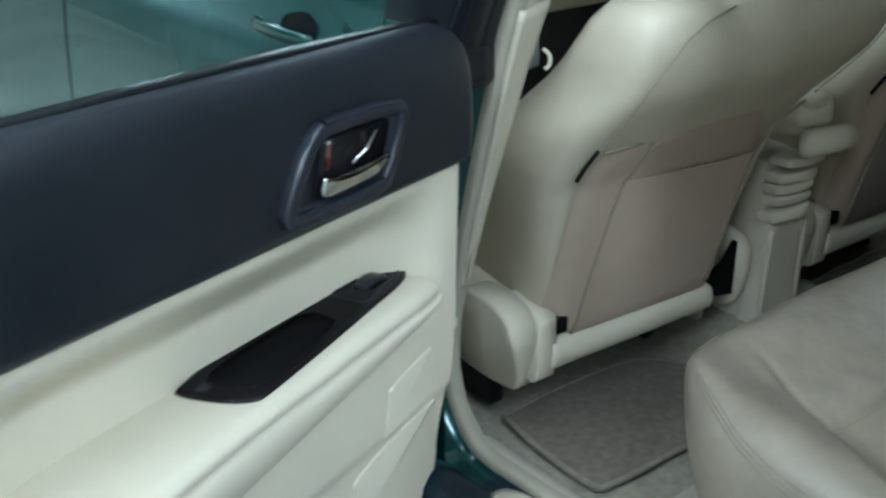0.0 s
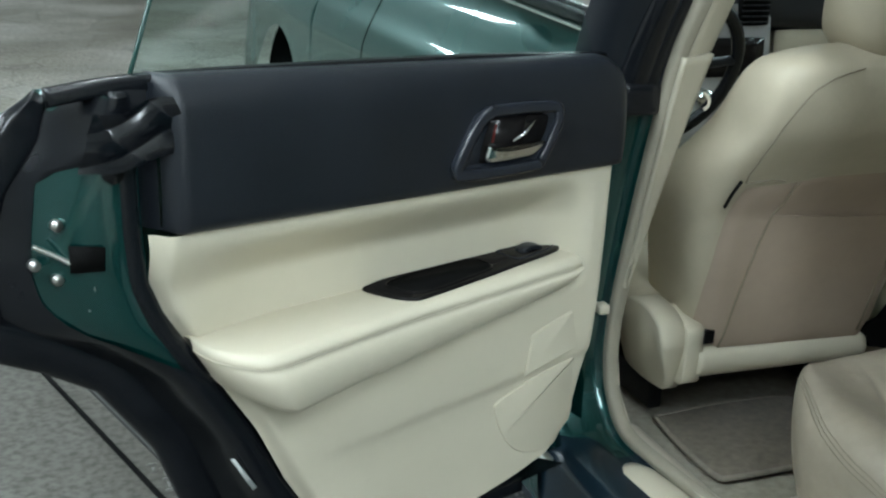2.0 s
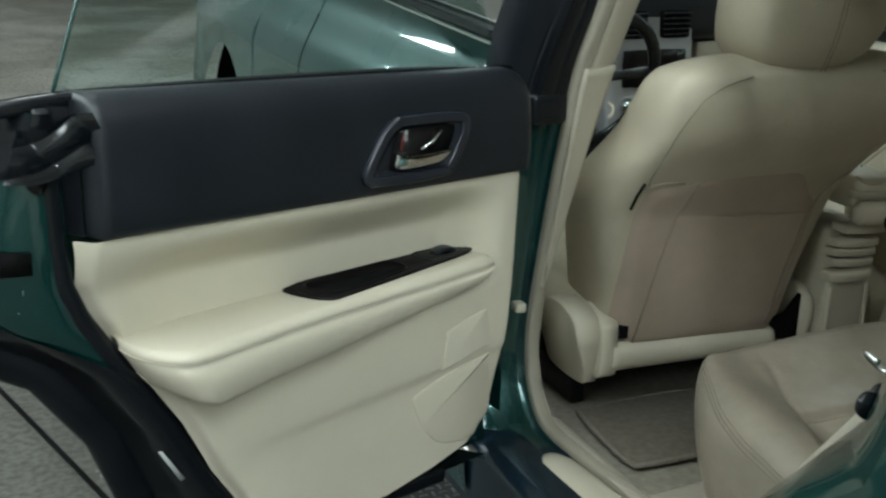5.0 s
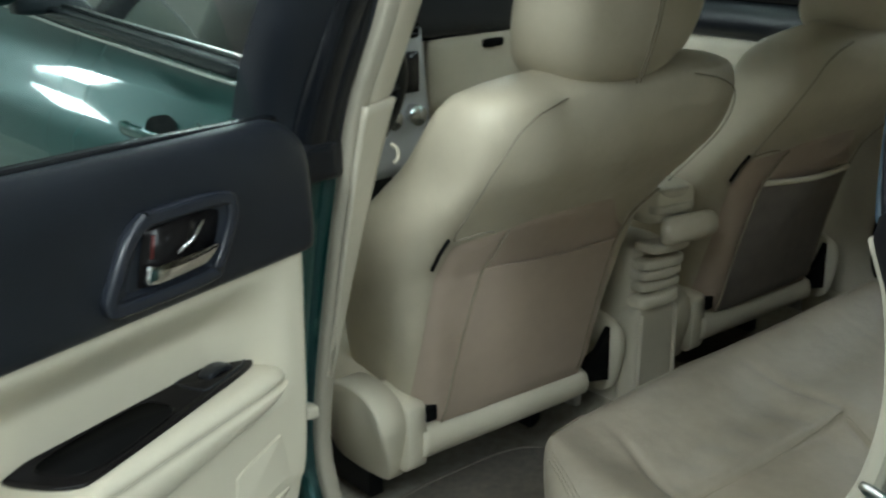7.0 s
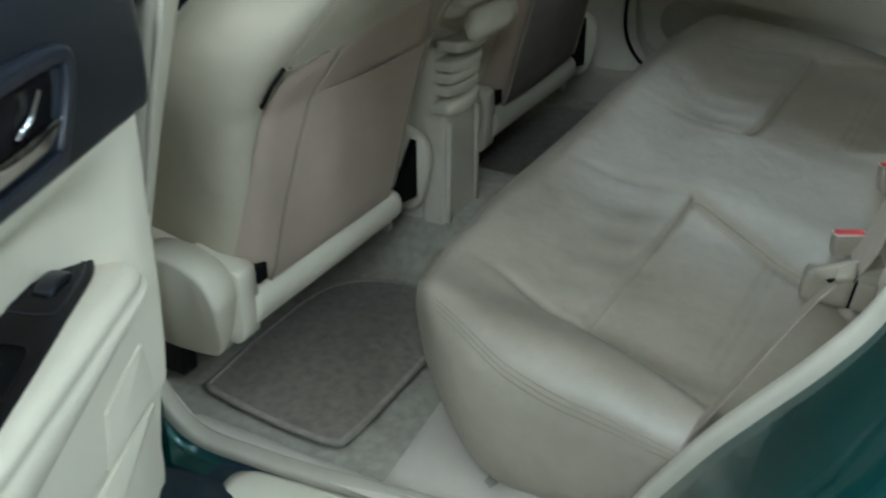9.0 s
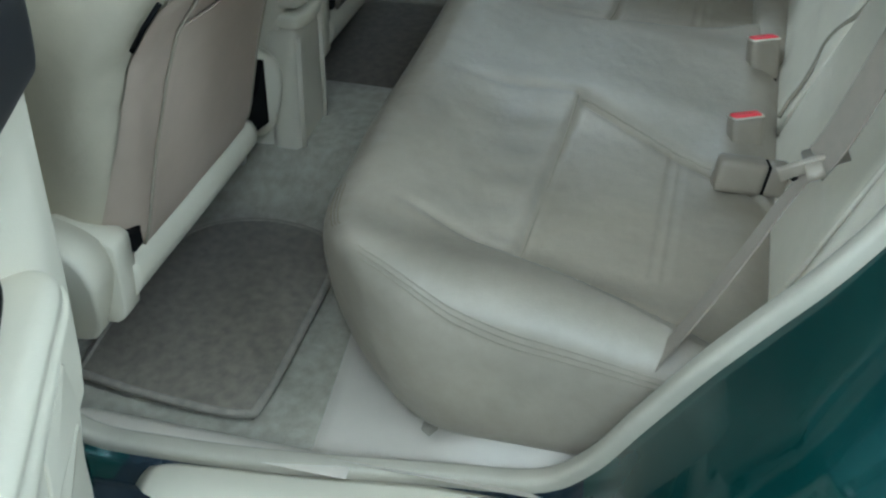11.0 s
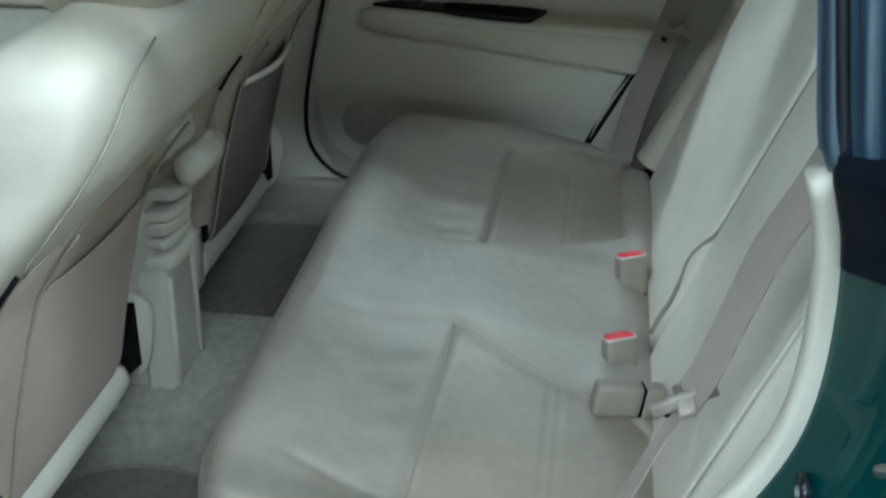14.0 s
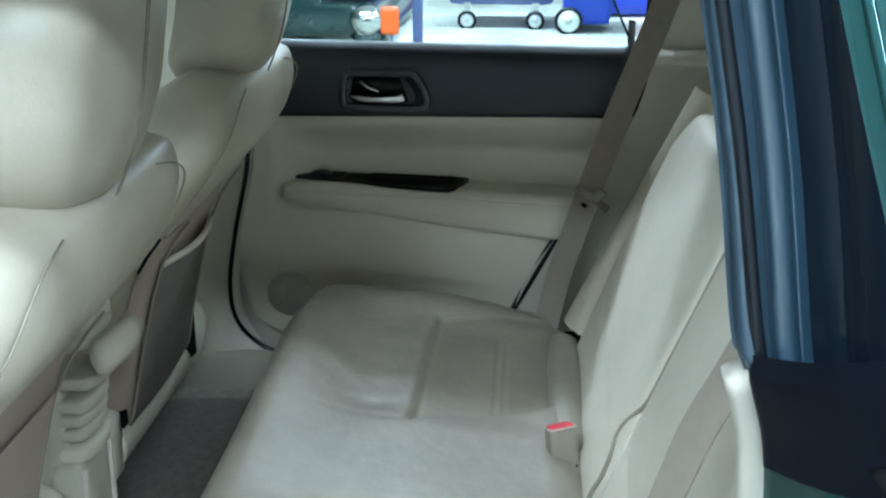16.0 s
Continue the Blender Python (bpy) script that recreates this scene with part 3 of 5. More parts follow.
gl = part("front_door_glass", grid(lambda a, b: (-0.790 + 0.155 * b, 0.58 + 1.08 * a - 0.22 * b * (1 - a) + -0.5 * a * b, 1.16 + 0.045 * a * (1 - b) + 0.35 * b), 6, 6), GLASS, car, "tinted side window")
gl.visible_shadow = False
mir = part("door_mirror", rbox((0.18, 0.11, 0.13), 0.04, (10, 8, 10), lambda x, y, z: (x - 0.935, y + 1.27, z + 1.275)), BLACK, car, "dark door mirror housing")
part("mirror_foot", rbox((0.1, 0.05, 0.05), 0.012, (4, 4, 4), lambda x, y, z: (x - 0.815, y + 1.27, z + 1.215)), BLACK, mir)
part("mirror_glass", box(-1.005, -0.865, 1.212, 1.216, 1.230, 1.325), CHROME, mir, smooth=False)


def wheel(x, y, side, r):
    w = part("wheel", sweep([(x - 0.1 * side, y, r), (x + 0.1 * side, y, r)], ring(0.62 * r, 0.62 * r, 28), ZV), SILVER, car, "silver alloy wheel")
    prof = [(w2, k2 * r) for w2, k2 in ((-0.1, 0.65), (-0.105, 0.85), (-0.085, 0.985), (-0.03, 1.0), (0.03, 1.0), (0.085, 0.985), (0.105, 0.85), (0.1, 0.65))]
    part("tyre", grid(lambda a, b: (x + curve(prof, b)[0], y + curve(prof, b)[1] * math.cos(2 * math.pi * a), r + curve(prof, b)[1] * math.sin(2 * math.pi * a)), 36, 15, True), RUBBER, w)


for wx, wy, ws, wr in ((-0.74, 2.55, -1, 0.39), (0.74, 2.55, 1, 0.39), (-0.73, -0.72, -1, 0.34), (0.73, -0.72, 1, 0.34)):
    wheel(wx, wy, ws, wr)

# roof, front and rear, which close the cabin
part("roof", grid(lambda a, b: ((-0.62 + 1.24 * a), -1.5 + 2.4 * b, 1.53 + 0.05 * math.sin(math.pi * a) * math.sin(math.pi * (0.1 + 0.8 * b))), 16, 16), PAINT, car, "green roof", solid=0.03)
for sx in (-1, 1):
    part("roof_rail", sweep(smooth_path([(sx * 0.66, -1.45, 1.47), (sx * 0.665, 0.3, 1.50), (sx * 0.65, 0.95, 1.47), (sx * 0.68, 1.35, 1.30), (sx * 0.72, 1.75, 1.12)], 20), rect(0.03, 0.03, 0.012), (1, 0, 0)), BLACK, car)
part("bonnet", grid(lambda a, b: (-0.72 + 1.44 * a, 1.85 + 1.2 * b, 1.165 + 0.03 * math.sin(math.pi * a) - 0.10 * b * b), 14, 12), PAINT, car, "green bonnet")
part("nose", grid(lambda a, b: (-0.75 + 1.5 * a, 3.05 + 0.08 * math.sin(math.pi * a), 0.30 + 0.77 * b), 12, 6), PAINT, car)
ws = part("windscreen", grid(lambda a, b: (-0.64 + 1.28 * a, 1.75 - 0.8 * b, 1.10 + 0.40 * b), 8, 8), GLASS, car, "tinted windscreen")
ws.visible_shadow = False
part("tailgate", grid(lambda a, b: (-0.7 + 1.4 * a, -1.52 + 0.12 * b, 0.45 + 1.05 * b), 10, 10), PAINT, car, "green tailgate", solid=0.02)
part("headlining", flat(-0.60, 0.60, -1.4, 0.95, 1.50, 4, 4), PILLAR, car)

# ---- cabin floor ----
def floor_z(x, y):
    hump = 0.085 * soft(0.20, 0.10, abs(x - 0.01))
    step = 0.08 * soft(0.20, 0.12, y) * soft(0.62, 0.56, abs(x))
    sill = 0.02 * soft(0.62, 0.66, abs(x))
    return 0.395 + max(hump, step) + sill


part("cabin_carpet", grid(lambda a, b: (-0.685 + 1.37 * a, -1.45 + 3.1 * b, floor_z(-0.685 + 1.37 * a, -1.45 + 3.1 * b)), 70, 60), CARPET, car, "beige carpeted cabin floor", solid=0.01)
part("bulkhead", box(-0.72, 0.72, 1.66, 1.70, 0.30, 1.06), BLACK, car, smooth=False)
part("underbody", box(-0.76, 0.76, -1.45, 2.0, 0.26, 0.36), SHADE, car, smooth=False)


def floor_mat(outline, name, label, z):
    t = thing(name, label, "floor mat", (outline[0][0], outline[0][1], z), "floor mats")
    pts = smooth_path(outline + [outline[0]], 60)[:-1]
    part("carpet", slab([(p[0], p[1]) for p in pts], lambda a, b, h: (a, b, z + h), 0.010, 0.004), MAT, t)
    part("binding", sweep([(p[0], p[1], z + 0.006) for p in pts + [pts[0]]], ring(0.006, 0.006, 6), ZV), MAT_EDGE, t, "pale bound edge")


floor_mat([(-0.585, 0.645), (-0.43, 0.655), (-0.275, 0.64), (-0.215, 0.56), (-0.222, 0.46), (-0.28, 0.412), (-0.43, 0.405), (-0.575, 0.405), (-0.603, 0.425), (-0.60, 0.54)], "floor_mat", "grey brown carpet floor mat behind the driver seat", 0.402)
floor_mat([(0.22, 0.64), (0.40, 0.655), (0.58, 0.64), (0.61, 0.54), (0.605, 0.42), (0.55, 0.405), (0.40, 0.405), (0.26, 0.41), (0.21, 0.46), (0.20, 0.56)], "floor_mat", "grey brown carpet floor mat in the dark footwell", 0.402)



def sill_cover(a, b):
    """Smooth plastic between the carpet and the bench; its carpet edge has a round corner."""
    x = -0.668 + 0.36 * b
    edge = 0.300 + 0.10 * (x + 0.65) + 0.022 * soft(-0.668, -0.635, x)
    y = -0.02 + (edge + 0.02) * a
    return (x, y, floor_z(x, y) + 0.006 * soft(1.0, 0.97, a) + 0.012 * soft(-0.63, -0.668, x))


part("inner_sill_cover", grid(sill_cover, 40, 24), SILL_PLASTIC, car, "smooth pale plastic inner sill cover")
part("inner_sill_trim", grid(lambda a, b: (-0.690 + 0.052 * b, 0.60 - 0.34 * a, 0.430 - 0.022 * b * b + 0.004 * math.sin(math.pi * b)), 24, 8), SILL_PLASTIC, car, "smooth pale plastic sill trim")

# door check, hinge and a small hook on the centre pillar
part("door_check", rbox((0.02, 0.024, 0.018), 0.004, (5, 5, 5), lambda x, y, z: (x - 0.782, y + 0.545, z + 0.693)), TRIM, car, "ivory plastic door check block")
part("hook", sweep(smooth_path([(-0.638, 0.525, 1.06), (-0.632, 0.518, 1.052), (-0.634, 0.515, 1.04), (-0.640, 0.518, 1.034)], 10), ring(0.003, 0.003, 8), ZV), PILLAR, car)
part("hinge_bracket", moved(rbox((0.022, 0.06, 0.02), 0.004, (3, 4, 3)), pose(-0.865, 0.585, 0.41, 20, 0, 25)), STEEL, car, "bright steel hinge bracket")

# far sill trim and the rim of the far door's hole
part("sill_trim", sweep([(0.675, 0.66, 0.445), (0.675, -0.05, 0.445)], rect(0.045, 0.018, 0.012), ZV), PILLAR, car, "beige far sill trim")
FAR_RIM = [(0.688, 0.462, 0.99), (0.686, 0.468, 0.881), (0.686, 0.50, 0.74), (0.686, 0.517, 0.63), (0.686, 0.508, 0.556), (0.686, 0.465, 0.505), (0.686, 0.40, 0.482), (0.686, 0.25, 0.478), (0.686, 0.10, 0.478)]
part("sill_liner", box(0.738, 0.748, -0.12, 0.70, 0.40, 0.66), PILLAR, car, smooth=False)
part("far_door_seal", sweep(smooth_path(FAR_RIM, 50), ring(0.0045, 0.0045, 8), (1, 0, 0)), RUBBER, car, "black line of the far door seal")
FAR_REAR = [(0.69, -0.04, 0.54), (0.69, -0.063, 0.605), (0.69, -0.135, 0.745), (0.69, -0.21, 0.87), (0.695, -0.262, 1.0), (0.70, -0.29, 1.12), (0.68, -0.30, 1.46)]
part("far_door_seal", sweep(smooth_path(FAR_REAR, 40), ring(0.009, 0.009, 8), (1, 0, 0)), RUBBER, car)


def quarter_trim(a, b, side):
    rim = curve(FAR_REAR[:6], a)
    z = 0.54 + 0.57 * a
    dep = 0.55 * b
    return (side * (0.682 + 0.04 * soft(0, 0.30, b)), rim[1] - 0.012 - dep, z)


part("quarter_trim", grid(lambda a, b: quarter_trim(a, b, 1), 30, 30), PILLAR, car, "beige rear side trim")


def near_quarter(a, b):
    p = curve(OPENING, 0.53 + 0.36 * a)
    return (p[0] + 0.008 + 0.035 * soft(0, 0.25, b), p[1] - 0.004 - 0.40 * b, p[2] - 0.01 * b)


part("quarter_trim", grid(near_quarter, 40, 20), PILLAR, car, "beige rear side trim")
part("parcel_ledge", rbox((0.10, 0.55, 0.03), 0.01, (4, 10, 3), lambda x, y, z: (x + 0.665, y - 0.575, z + 1.108)), PILLAR, car)
part("pillar_trim", grid(lambda a, b: (0.69 - 0.05 * b - 0.03 * a, -0.305 - 0.20 * b, 1.11 + 0.36 * a), 10, 8), PILLAR, car, "beige rear pillar trim", solid=0.01)
rq = part("rear_side_glass", grid(lambda a, b: (0.71 - 0.05 * b, -0.55 - 0.75 * a, 1.12 + 0.33 * b), 4, 4), GLASS, car)
rq.visible_shadow = False


# ---- rear side doors: u from the hinge rearwards, w into the cabin, z up ----
def door_front(z):
    return interp(z, [0.462, 0.466, 0.487, 0.509, 0.557, 0.656, 0.785, 0.98, 1.16], [0.29, 0.24, 0.140, 0.068, 0.026, 0.0, -0.012, -0.018, -0.018])


def door_rear(z):
    return interp(z, [0.462, 0.472, 0.502, 0.544, 0.608, 0.698, 0.747, 0.79, 0.839, 0.873, 0.922, 0.984, 1.16], [0.37, 0.41, 0.473, 0.52, 0.560, 0.604, 0.635, 0.662, 0.692, 0.713, 0.732, 0.737, 0.740])


def door_outer(z):
    return interp(z, [0.43, 0.476, 0.57, 0.678, 0.787, 0.832, 0.87, 0.95, 1.046, 1.138, 1.155], [0.60, 0.641, 0.67, 0.71, 0.786, 0.855, 0.93, 0.945, 0.915, 0.845, 0.825])


def shelf_z(u):
    return interp(u, [0.0, 0.1, 0.4, 0.62, 0.72], [0.846, 0.845, 0.841, 0.836, 0.838])


def arm_low(u):
    return interp(u, [0.0, 0.1, 0.415, 0.617, 0.70], [0.815, 0.800, 0.764, 0.750, 0.765])


def trim_w(u, z):
    """The height of the ivory panel over the door's plane."""
    zs = shelf_z(u)
    hollow = soft(0.975, 0.895, z) * soft(zs - 0.06, zs - 0.03, z) * soft(0.03, 0.13, u) * (1 - 0.6 * soft(0.55, 0.74, u))
    edge = min(u - door_front(z), door_rear(z) - u)
    fold = 0.673 - 0.075 * u
    lower = -0.006 * soft(fold + 0.05, fold - 0.05, z) - 0.005 * soft(fold + 0.010, fold - 0.012, z) * soft(0.58, 0.30, u)
    return -0.060 * hollow - 0.022 * soft(0.022, 0.0, edge) + lower


def arm_section(u):
    """Armrest outline in (w, z) at u, with its ends rounded off."""
    rear = u > 0.165
    k = math.sqrt(max(0, 1 - max(0, (u - 0.610) / 0.076) ** 2)) if rear else math.sqrt(max(0, 1 - max(0, (0.100 - u) / 0.043) ** 2))
    zs, zl = shelf_z(u), arm_low(u)
    mid = (zs + zl) / 2
    proud = interp(u, [0.06, 0.43, 0.645], [0.018, 0.048, 0.074])
    proud = -0.034 + (proud + 0.034) * k if rear else proud * (0.25 + 0.75 * k)
    pts = [(-0.07, zs), (-0.03, zs + 0.001), (proud - 0.016, zs + 0.003), (proud - 0.005, zs + 0.001), (proud, zs - 0.006), (proud + 0.002, zs - 0.012), (proud - 0.001, zs - 0.015), (proud + 0.004, zs - 0.02),
           (proud + 0.006, mid), (proud + 0.002, zl + 0.012), (proud - 0.008, zl + 0.002), (-0.012, zl - 0.006), (-0.07, zl)]
    if rear:
        return [(w, zs + (z - zs) * (0.72 + 0.28 * k)) for w, z in pts]
    return [(w, mid + (z - mid) * (0.55 + 0.45 * k)) for w, z in pts]


def side_door(name, label, m, open_door):
    t = thing(name, label, "car door", tuple(m @ Vector((0, 0, 0.45))), "rear side doors")

    def P(nm, shape, mat, parent=t, lb="", **kw):
        return part(nm, shape, mat, parent, lb, m=m, **kw)

    def panel(a, b):
        z = 0.462 + (0.984 - 0.462) * a
        u0 = door_front(z) + (0 if open_door else 0.018 - 0.062 * soft(0.92, 0.64, z) * soft(0.47, 0.56, z))
        u = u0 + (door_rear(z) - u0) * b
        return (u, trim_w(max(u, door_front(z) + 0.022), z) if not open_door else trim_w(u, z), z)

    P("trim_panel", grid(panel, 110, 130), TRIM, lb="ivory moulded door panel")
    us = [0.058 + 0.6278 * math.sin(0.5 * math.pi * i / 110) for i in range(111)]
    slim = 1.0 if open_door else 0.62

    def arm_point(u, q):
        """The rear end runs in towards its foot, as the panel's edge does."""
        return (u - max(0.0, u - 0.50) * 3.3 * max(0.0, shelf_z(u) - 0.012 - q[1]), q[0], q[1])

    sec = [[(w * slim if w > 0 else w, z) for w, z in arm_section(u)] for u in us]
    P("armrest", grid(lambda a, b: arm_point(us[round(a * 110)], sec[round(a * 110)][round(b * 12)]), 111, 13), TRIM, lb="padded ivory armrest")
    seam = [arm_point(u, (q[6][0] + 0.0007, q[6][1])) for u, q in zip(us[3:-1], sec[3:-1])]
    P("armrest_seam", sweep(seam, ring(0.0012, 0.0012, 6), ZV), PILLAR)

    # black upper pad, wrapped round its top and its rear end
    def pad(a, b):
        z_top = 1.139 + 0.028 * b if open_door else 1.121 - 0.008 * b
        prof = curve([(-0.004, 0.0), (0.010, 0.015), (0.013, 0.35), (0.009, 0.72), (0.0, 0.90), (-0.016, 0.985), (-0.034, 1.0)], a)
        u = -0.018 + 0.738 * b
        corner = 0.035 * (1 - math.sqrt(max(0, 1 - (1 - min(b / 0.07, 1)) ** 2)))
        z = 0.979 + (z_top - corner - 0.979) * prof[1] + 0.010 * b * (1 - prof[1])
        w = prof[0] - 0.03 * soft(0.985, 1.0, b) - 0.014 * soft(0.015, 0.0, b)
        return (u, w, z)

    P("upper_pad", grid(pad, 26, 90), BLACK, lb="black grained upper door pad")
    P("pad_end", grid(lambda a, b: (0.719 + 0.012 * math.sin(3.1 * b), -0.028 - 0.06 * b, 0.985 + 0.172 * a), 8, 6), BLACK)

    # switch plate let into the armrest
    plate = smooth_path([(0.420, -0.046), (0.345, -0.064), (0.21, -0.073), (0.105, -0.073), (0.066, -0.066), (0.056, -0.048), (0.066, -0.028), (0.098, -0.010), (0.17, 0.003), (0.26, 0.018), (0.365, 0.033), (0.388, 0.030), (0.405, 0.008), (0.418, -0.030), (0.420, -0.046)], 60)[:-1]
    if not open_door:
        plate = [(u, w + 0.012 * soft(0.0, 0.03, w)) for u, w in plate]
    sw = P("switch_plate", slab([(p[0], p[1] - 0.006) for p in plate], lambda a, b, h: (a, b, shelf_z(a) + 0.001 + h), 0.006, 0.003), GLOSS, lb="glossy dark window switch plate")
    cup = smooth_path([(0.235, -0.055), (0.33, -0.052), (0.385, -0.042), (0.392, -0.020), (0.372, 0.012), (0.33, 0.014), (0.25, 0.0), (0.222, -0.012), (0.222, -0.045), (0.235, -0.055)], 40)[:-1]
    # a thin black sheet on the plate paints the cup's inner shade
    P("pull_cup_shade", slab(cup, lambda a, b, h: (a, b, shelf_z(a) + 0.0072 + h), 0.0006), SHADE, sw, lb="flat black sheet for the shaded pull cup")
    P("cup_rim", sweep([(a, b, shelf_z(a) + 0.0082) for a, b in cup + [cup[0]]], ring(0.0016, 0.0012, 6), ZV, cap=False), GLOSS, sw)
    frm = [(0.085, -0.060), (0.165, -0.060), (0.175, -0.050), (0.172, -0.022), (0.162, -0.014), (0.10, -0.024), (0.082, -0.036), (0.079, -0.052)]
    P("switch_frame", sweep([(a, b, shelf_z(a) + 0.0076) for a, b in smooth_path(frm + [frm[0]], 40)], ring(0.0014, 0.0010, 6), ZV, cap=False), BLACK, sw)
    P("switch", rbox((0.040, 0.020, 0.008), 0.0025, (6, 4, 4), lambda x, y, z: (x + 0.126, y - 0.040, z + shelf_z(0.12) + 0.0085 - 12 * x * x + 0.0035)), BLACK, sw)

    hx = 0.0 if open_door else 0.028

    def hz(z):
        return z if open_door else 1.0 + (z - 1.003) * 0.80

    # inner handle: slanted bezel, hollow, chrome lever, red lock mark
    bez = [(0.262, 1.088), (0.155, 1.084), (0.139, 1.07), (0.146, 1.045), (0.166, 1.012), (0.182, 1.003), (0.30, 1.004), (0.318, 1.012), (0.312, 1.03), (0.285, 1.072)]
    bz = [(q[0] + hx, hz(q[1])) for q in smooth_path(bez + [bez[0]], 50)]
    if not open_door:
        oval = [(0.198, 1.066), (0.186, 1.056), (0.183, 1.014), (0.193, 1.002), (0.25, 0.9995), (0.325, 1.0), (0.342, 1.010), (0.338, 1.032), (0.322, 1.058), (0.304, 1.067)]
        bz = [(q[0], q[1]) for q in smooth_path(oval + [oval[0]], 50)]
    rimc = [(p[0], 0.017, p[1]) for p in bz]
    hb = P("handle_bezel", sweep(rimc, rect(0.008, 0.008, 0.004), (0, 1, 0), cap=False), BEZEL, lb="dark satin handle surround")
    mid = np.mean([(p[0], p[1]) for p in bz], axis=0)
    P("bezel_face", grid(lambda a, b: ((lambda q, k: (q[0] + (mid[0] - q[0]) * k, 0.021 - 0.014 * k * 2 if k < 0.5 else 0.007, q[1] + (mid[1] - q[1]) * k))(bz[round(a * 49)], b * 0.4)), 50, 6), BEZEL, hb)
    hol = [(0.262, 1.076), (0.165, 1.073), (0.158, 1.055), (0.178, 1.018), (0.268, 1.016), (0.276, 1.03)]
    hs = smooth_path(hol + [hol[0]], 36)[:-1]
    P("hollow", slab([(p[0], p[1]) for p in hs], lambda a, b, h: (a + hx, 0.0145 + h, hz(b)), 0.0012), GLOSS, hb)
    lev = [(0.269, 1.040), (0.245, 1.034), (0.21, 1.033), (0.167, 1.037), (0.180, 1.022), (0.20, 1.017), (0.268, 1.018)]
    ls = smooth_path(lev + [lev[0]], 36)[:-1]
    P("lever", slab([(p[0], p[1]) for p in ls], lambda a, b, h: (a + hx, 0.017 + h, hz(b) + 0.1 * h), 0.009, 0.004), CHROME, hb, "chrome door lever")
    if open_door:
        P("lock_mark", slab([(0.259, 1.044), (0.256, 1.044), (0.251, 1.068), (0.254, 1.068)], lambda a, b, h: (a + hx, 0.016 + h, b), 0.002), DULL_RED, hb, "dull red lock mark")
    P("lock_lever", sweep([(0.225 + hx, 0.022, hz(1.043)), (0.205 + hx, 0.024, hz(1.052)), (0.188 + hx, 0.023, hz(1.068))], ring(0.0025, 0.0025, 8), (0, 1, 0)), CHROME, hb)

    # raised lid and speaker cover on the lower panel
    if open_door:
        for nm, pts, rise in (("panel_lid", [(0.147, 0.722), (0.140, 0.732), (0.074, 0.750), (0.064, 0.746), (0.053, 0.695), (0.060, 0.684), (0.143, 0.664), (0.153, 0.672)], 0.0030),
                              ("speaker_cover", [(0.207, 0.622), (0.196, 0.632), (0.133, 0.652), (0.058, 0.666), (0.049, 0.660), (0.041, 0.60), (0.048, 0.545), (0.085, 0.520), (0.150, 0.530), (0.188, 0.572)], 0.0035)):
            out = [(q[0], q[1]) for q in smooth_path(pts + [pts[0]], 48)[:-1]]
            P(nm, slab(out, lambda a, b, h: (a, trim_w(a, b) - 0.003 + h, b), 0.003 + rise, 0.0022), TRIM)
    P("belt_strip", sweep(smooth_path([(u, w, z - (0.010 + 0.004 * u / 0.7 if open_door else 0.046 + 0.028 * u / 0.7)) for u, w, z in ((-0.004, -0.046, 1.139), (0.30, -0.046, 1.157), (0.70, -0.046, 1.169), (0.83, -0.058, 1.160))], 30), rect(0.010, 0.012, 0.005), ZV), RUBBER, lb="black belt line rubber")
    g = P("window_glass", grid(lambda a, b: (0.0 + 0.735 * a - 0.185 * b * a + 0.06 * b * (1 - a), -0.060 - 0.10 * b, (1.135 if open_door else 1.075) + 0.39 * b + 0.02 * a), 10, 8), GLASS, lb="frameless tinted window glass")
    g.visible_shadow = False
    z0 = 1.155 if open_door else 1.095
    P("glass_edge", sweep([(0.735 - 0.185 * k / 12, -0.060 - 0.10 * k / 12, z0 + 0.39 * k / 12) for k in range(13)], rect(0.002, 0.0025, 0.001), (0, 1, 0)), GLASS_EDGE, g)

    # painted shell: rear jamb, then outer skin
    def jamb_face(a, b):
        z = 0.47 + 0.675 * a
        ui, uo = door_rear(z) + 0.004, door_outer(z) - 0.012
        w = curve([(-0.03,), (-0.030,), (-0.040,), (-0.075,), (-0.10,), (-0.112,)], b)[0]
        return (ui + (uo - ui) * b, w, z)

    P("shell_jamb", grid(jamb_face, 40, 20), PAINT, lb="green painted door jamb")

    def skin(a, b):
        z = 0.43 + (0.685 if open_door else 0.62) * a
        lo = -0.05
        return (lo + (door_outer(z) - 0.03 - lo) * b, -0.118 - 0.035 * math.sin(math.pi * a) * (1 - 0.4 * b), z)

    P("outer_skin", grid(skin, 30, 30), PAINT, lb="green outer door skin", solid=-0.003)
    P("shell_front", grid(lambda a, b: (0.004 - 0.006 * b, -0.02 - 0.09 * b, 0.54 + 0.59 * a), 10, 6), PAINT)
    P("shell_bottom", grid(lambda a, b: (0.03 + 0.56 * a, -0.026 - 0.10 * b, 0.456 - 0.03 * b + 0.02 * abs(a - 0.4)), 14, 5), RUBBER)

    # seals
    edge = [(door_rear(z) + 0.016, -0.040, z) for z in np.linspace(1.15, 0.48, 50)] + [(u, -0.04, 0.450) for u in np.linspace(0.40, 0.12, 12)]
    P("door_seal", sweep(edge, rect(0.012, 0.014, 0.008), (0, 1, 0)), RUBBER, lb="black rubber door seal")
    P("outer_seal", sweep([(door_outer(z) - 0.022, -0.100, z) for z in np.linspace(1.14, 0.47, 60)], rect(0.014, 0.026, 0.012, 4), (0, 1, 0), scale=lambda q: 0.4 + 0.6 * soft(0, 0.06, q)), RUBBER, lb="thick black outer seal")

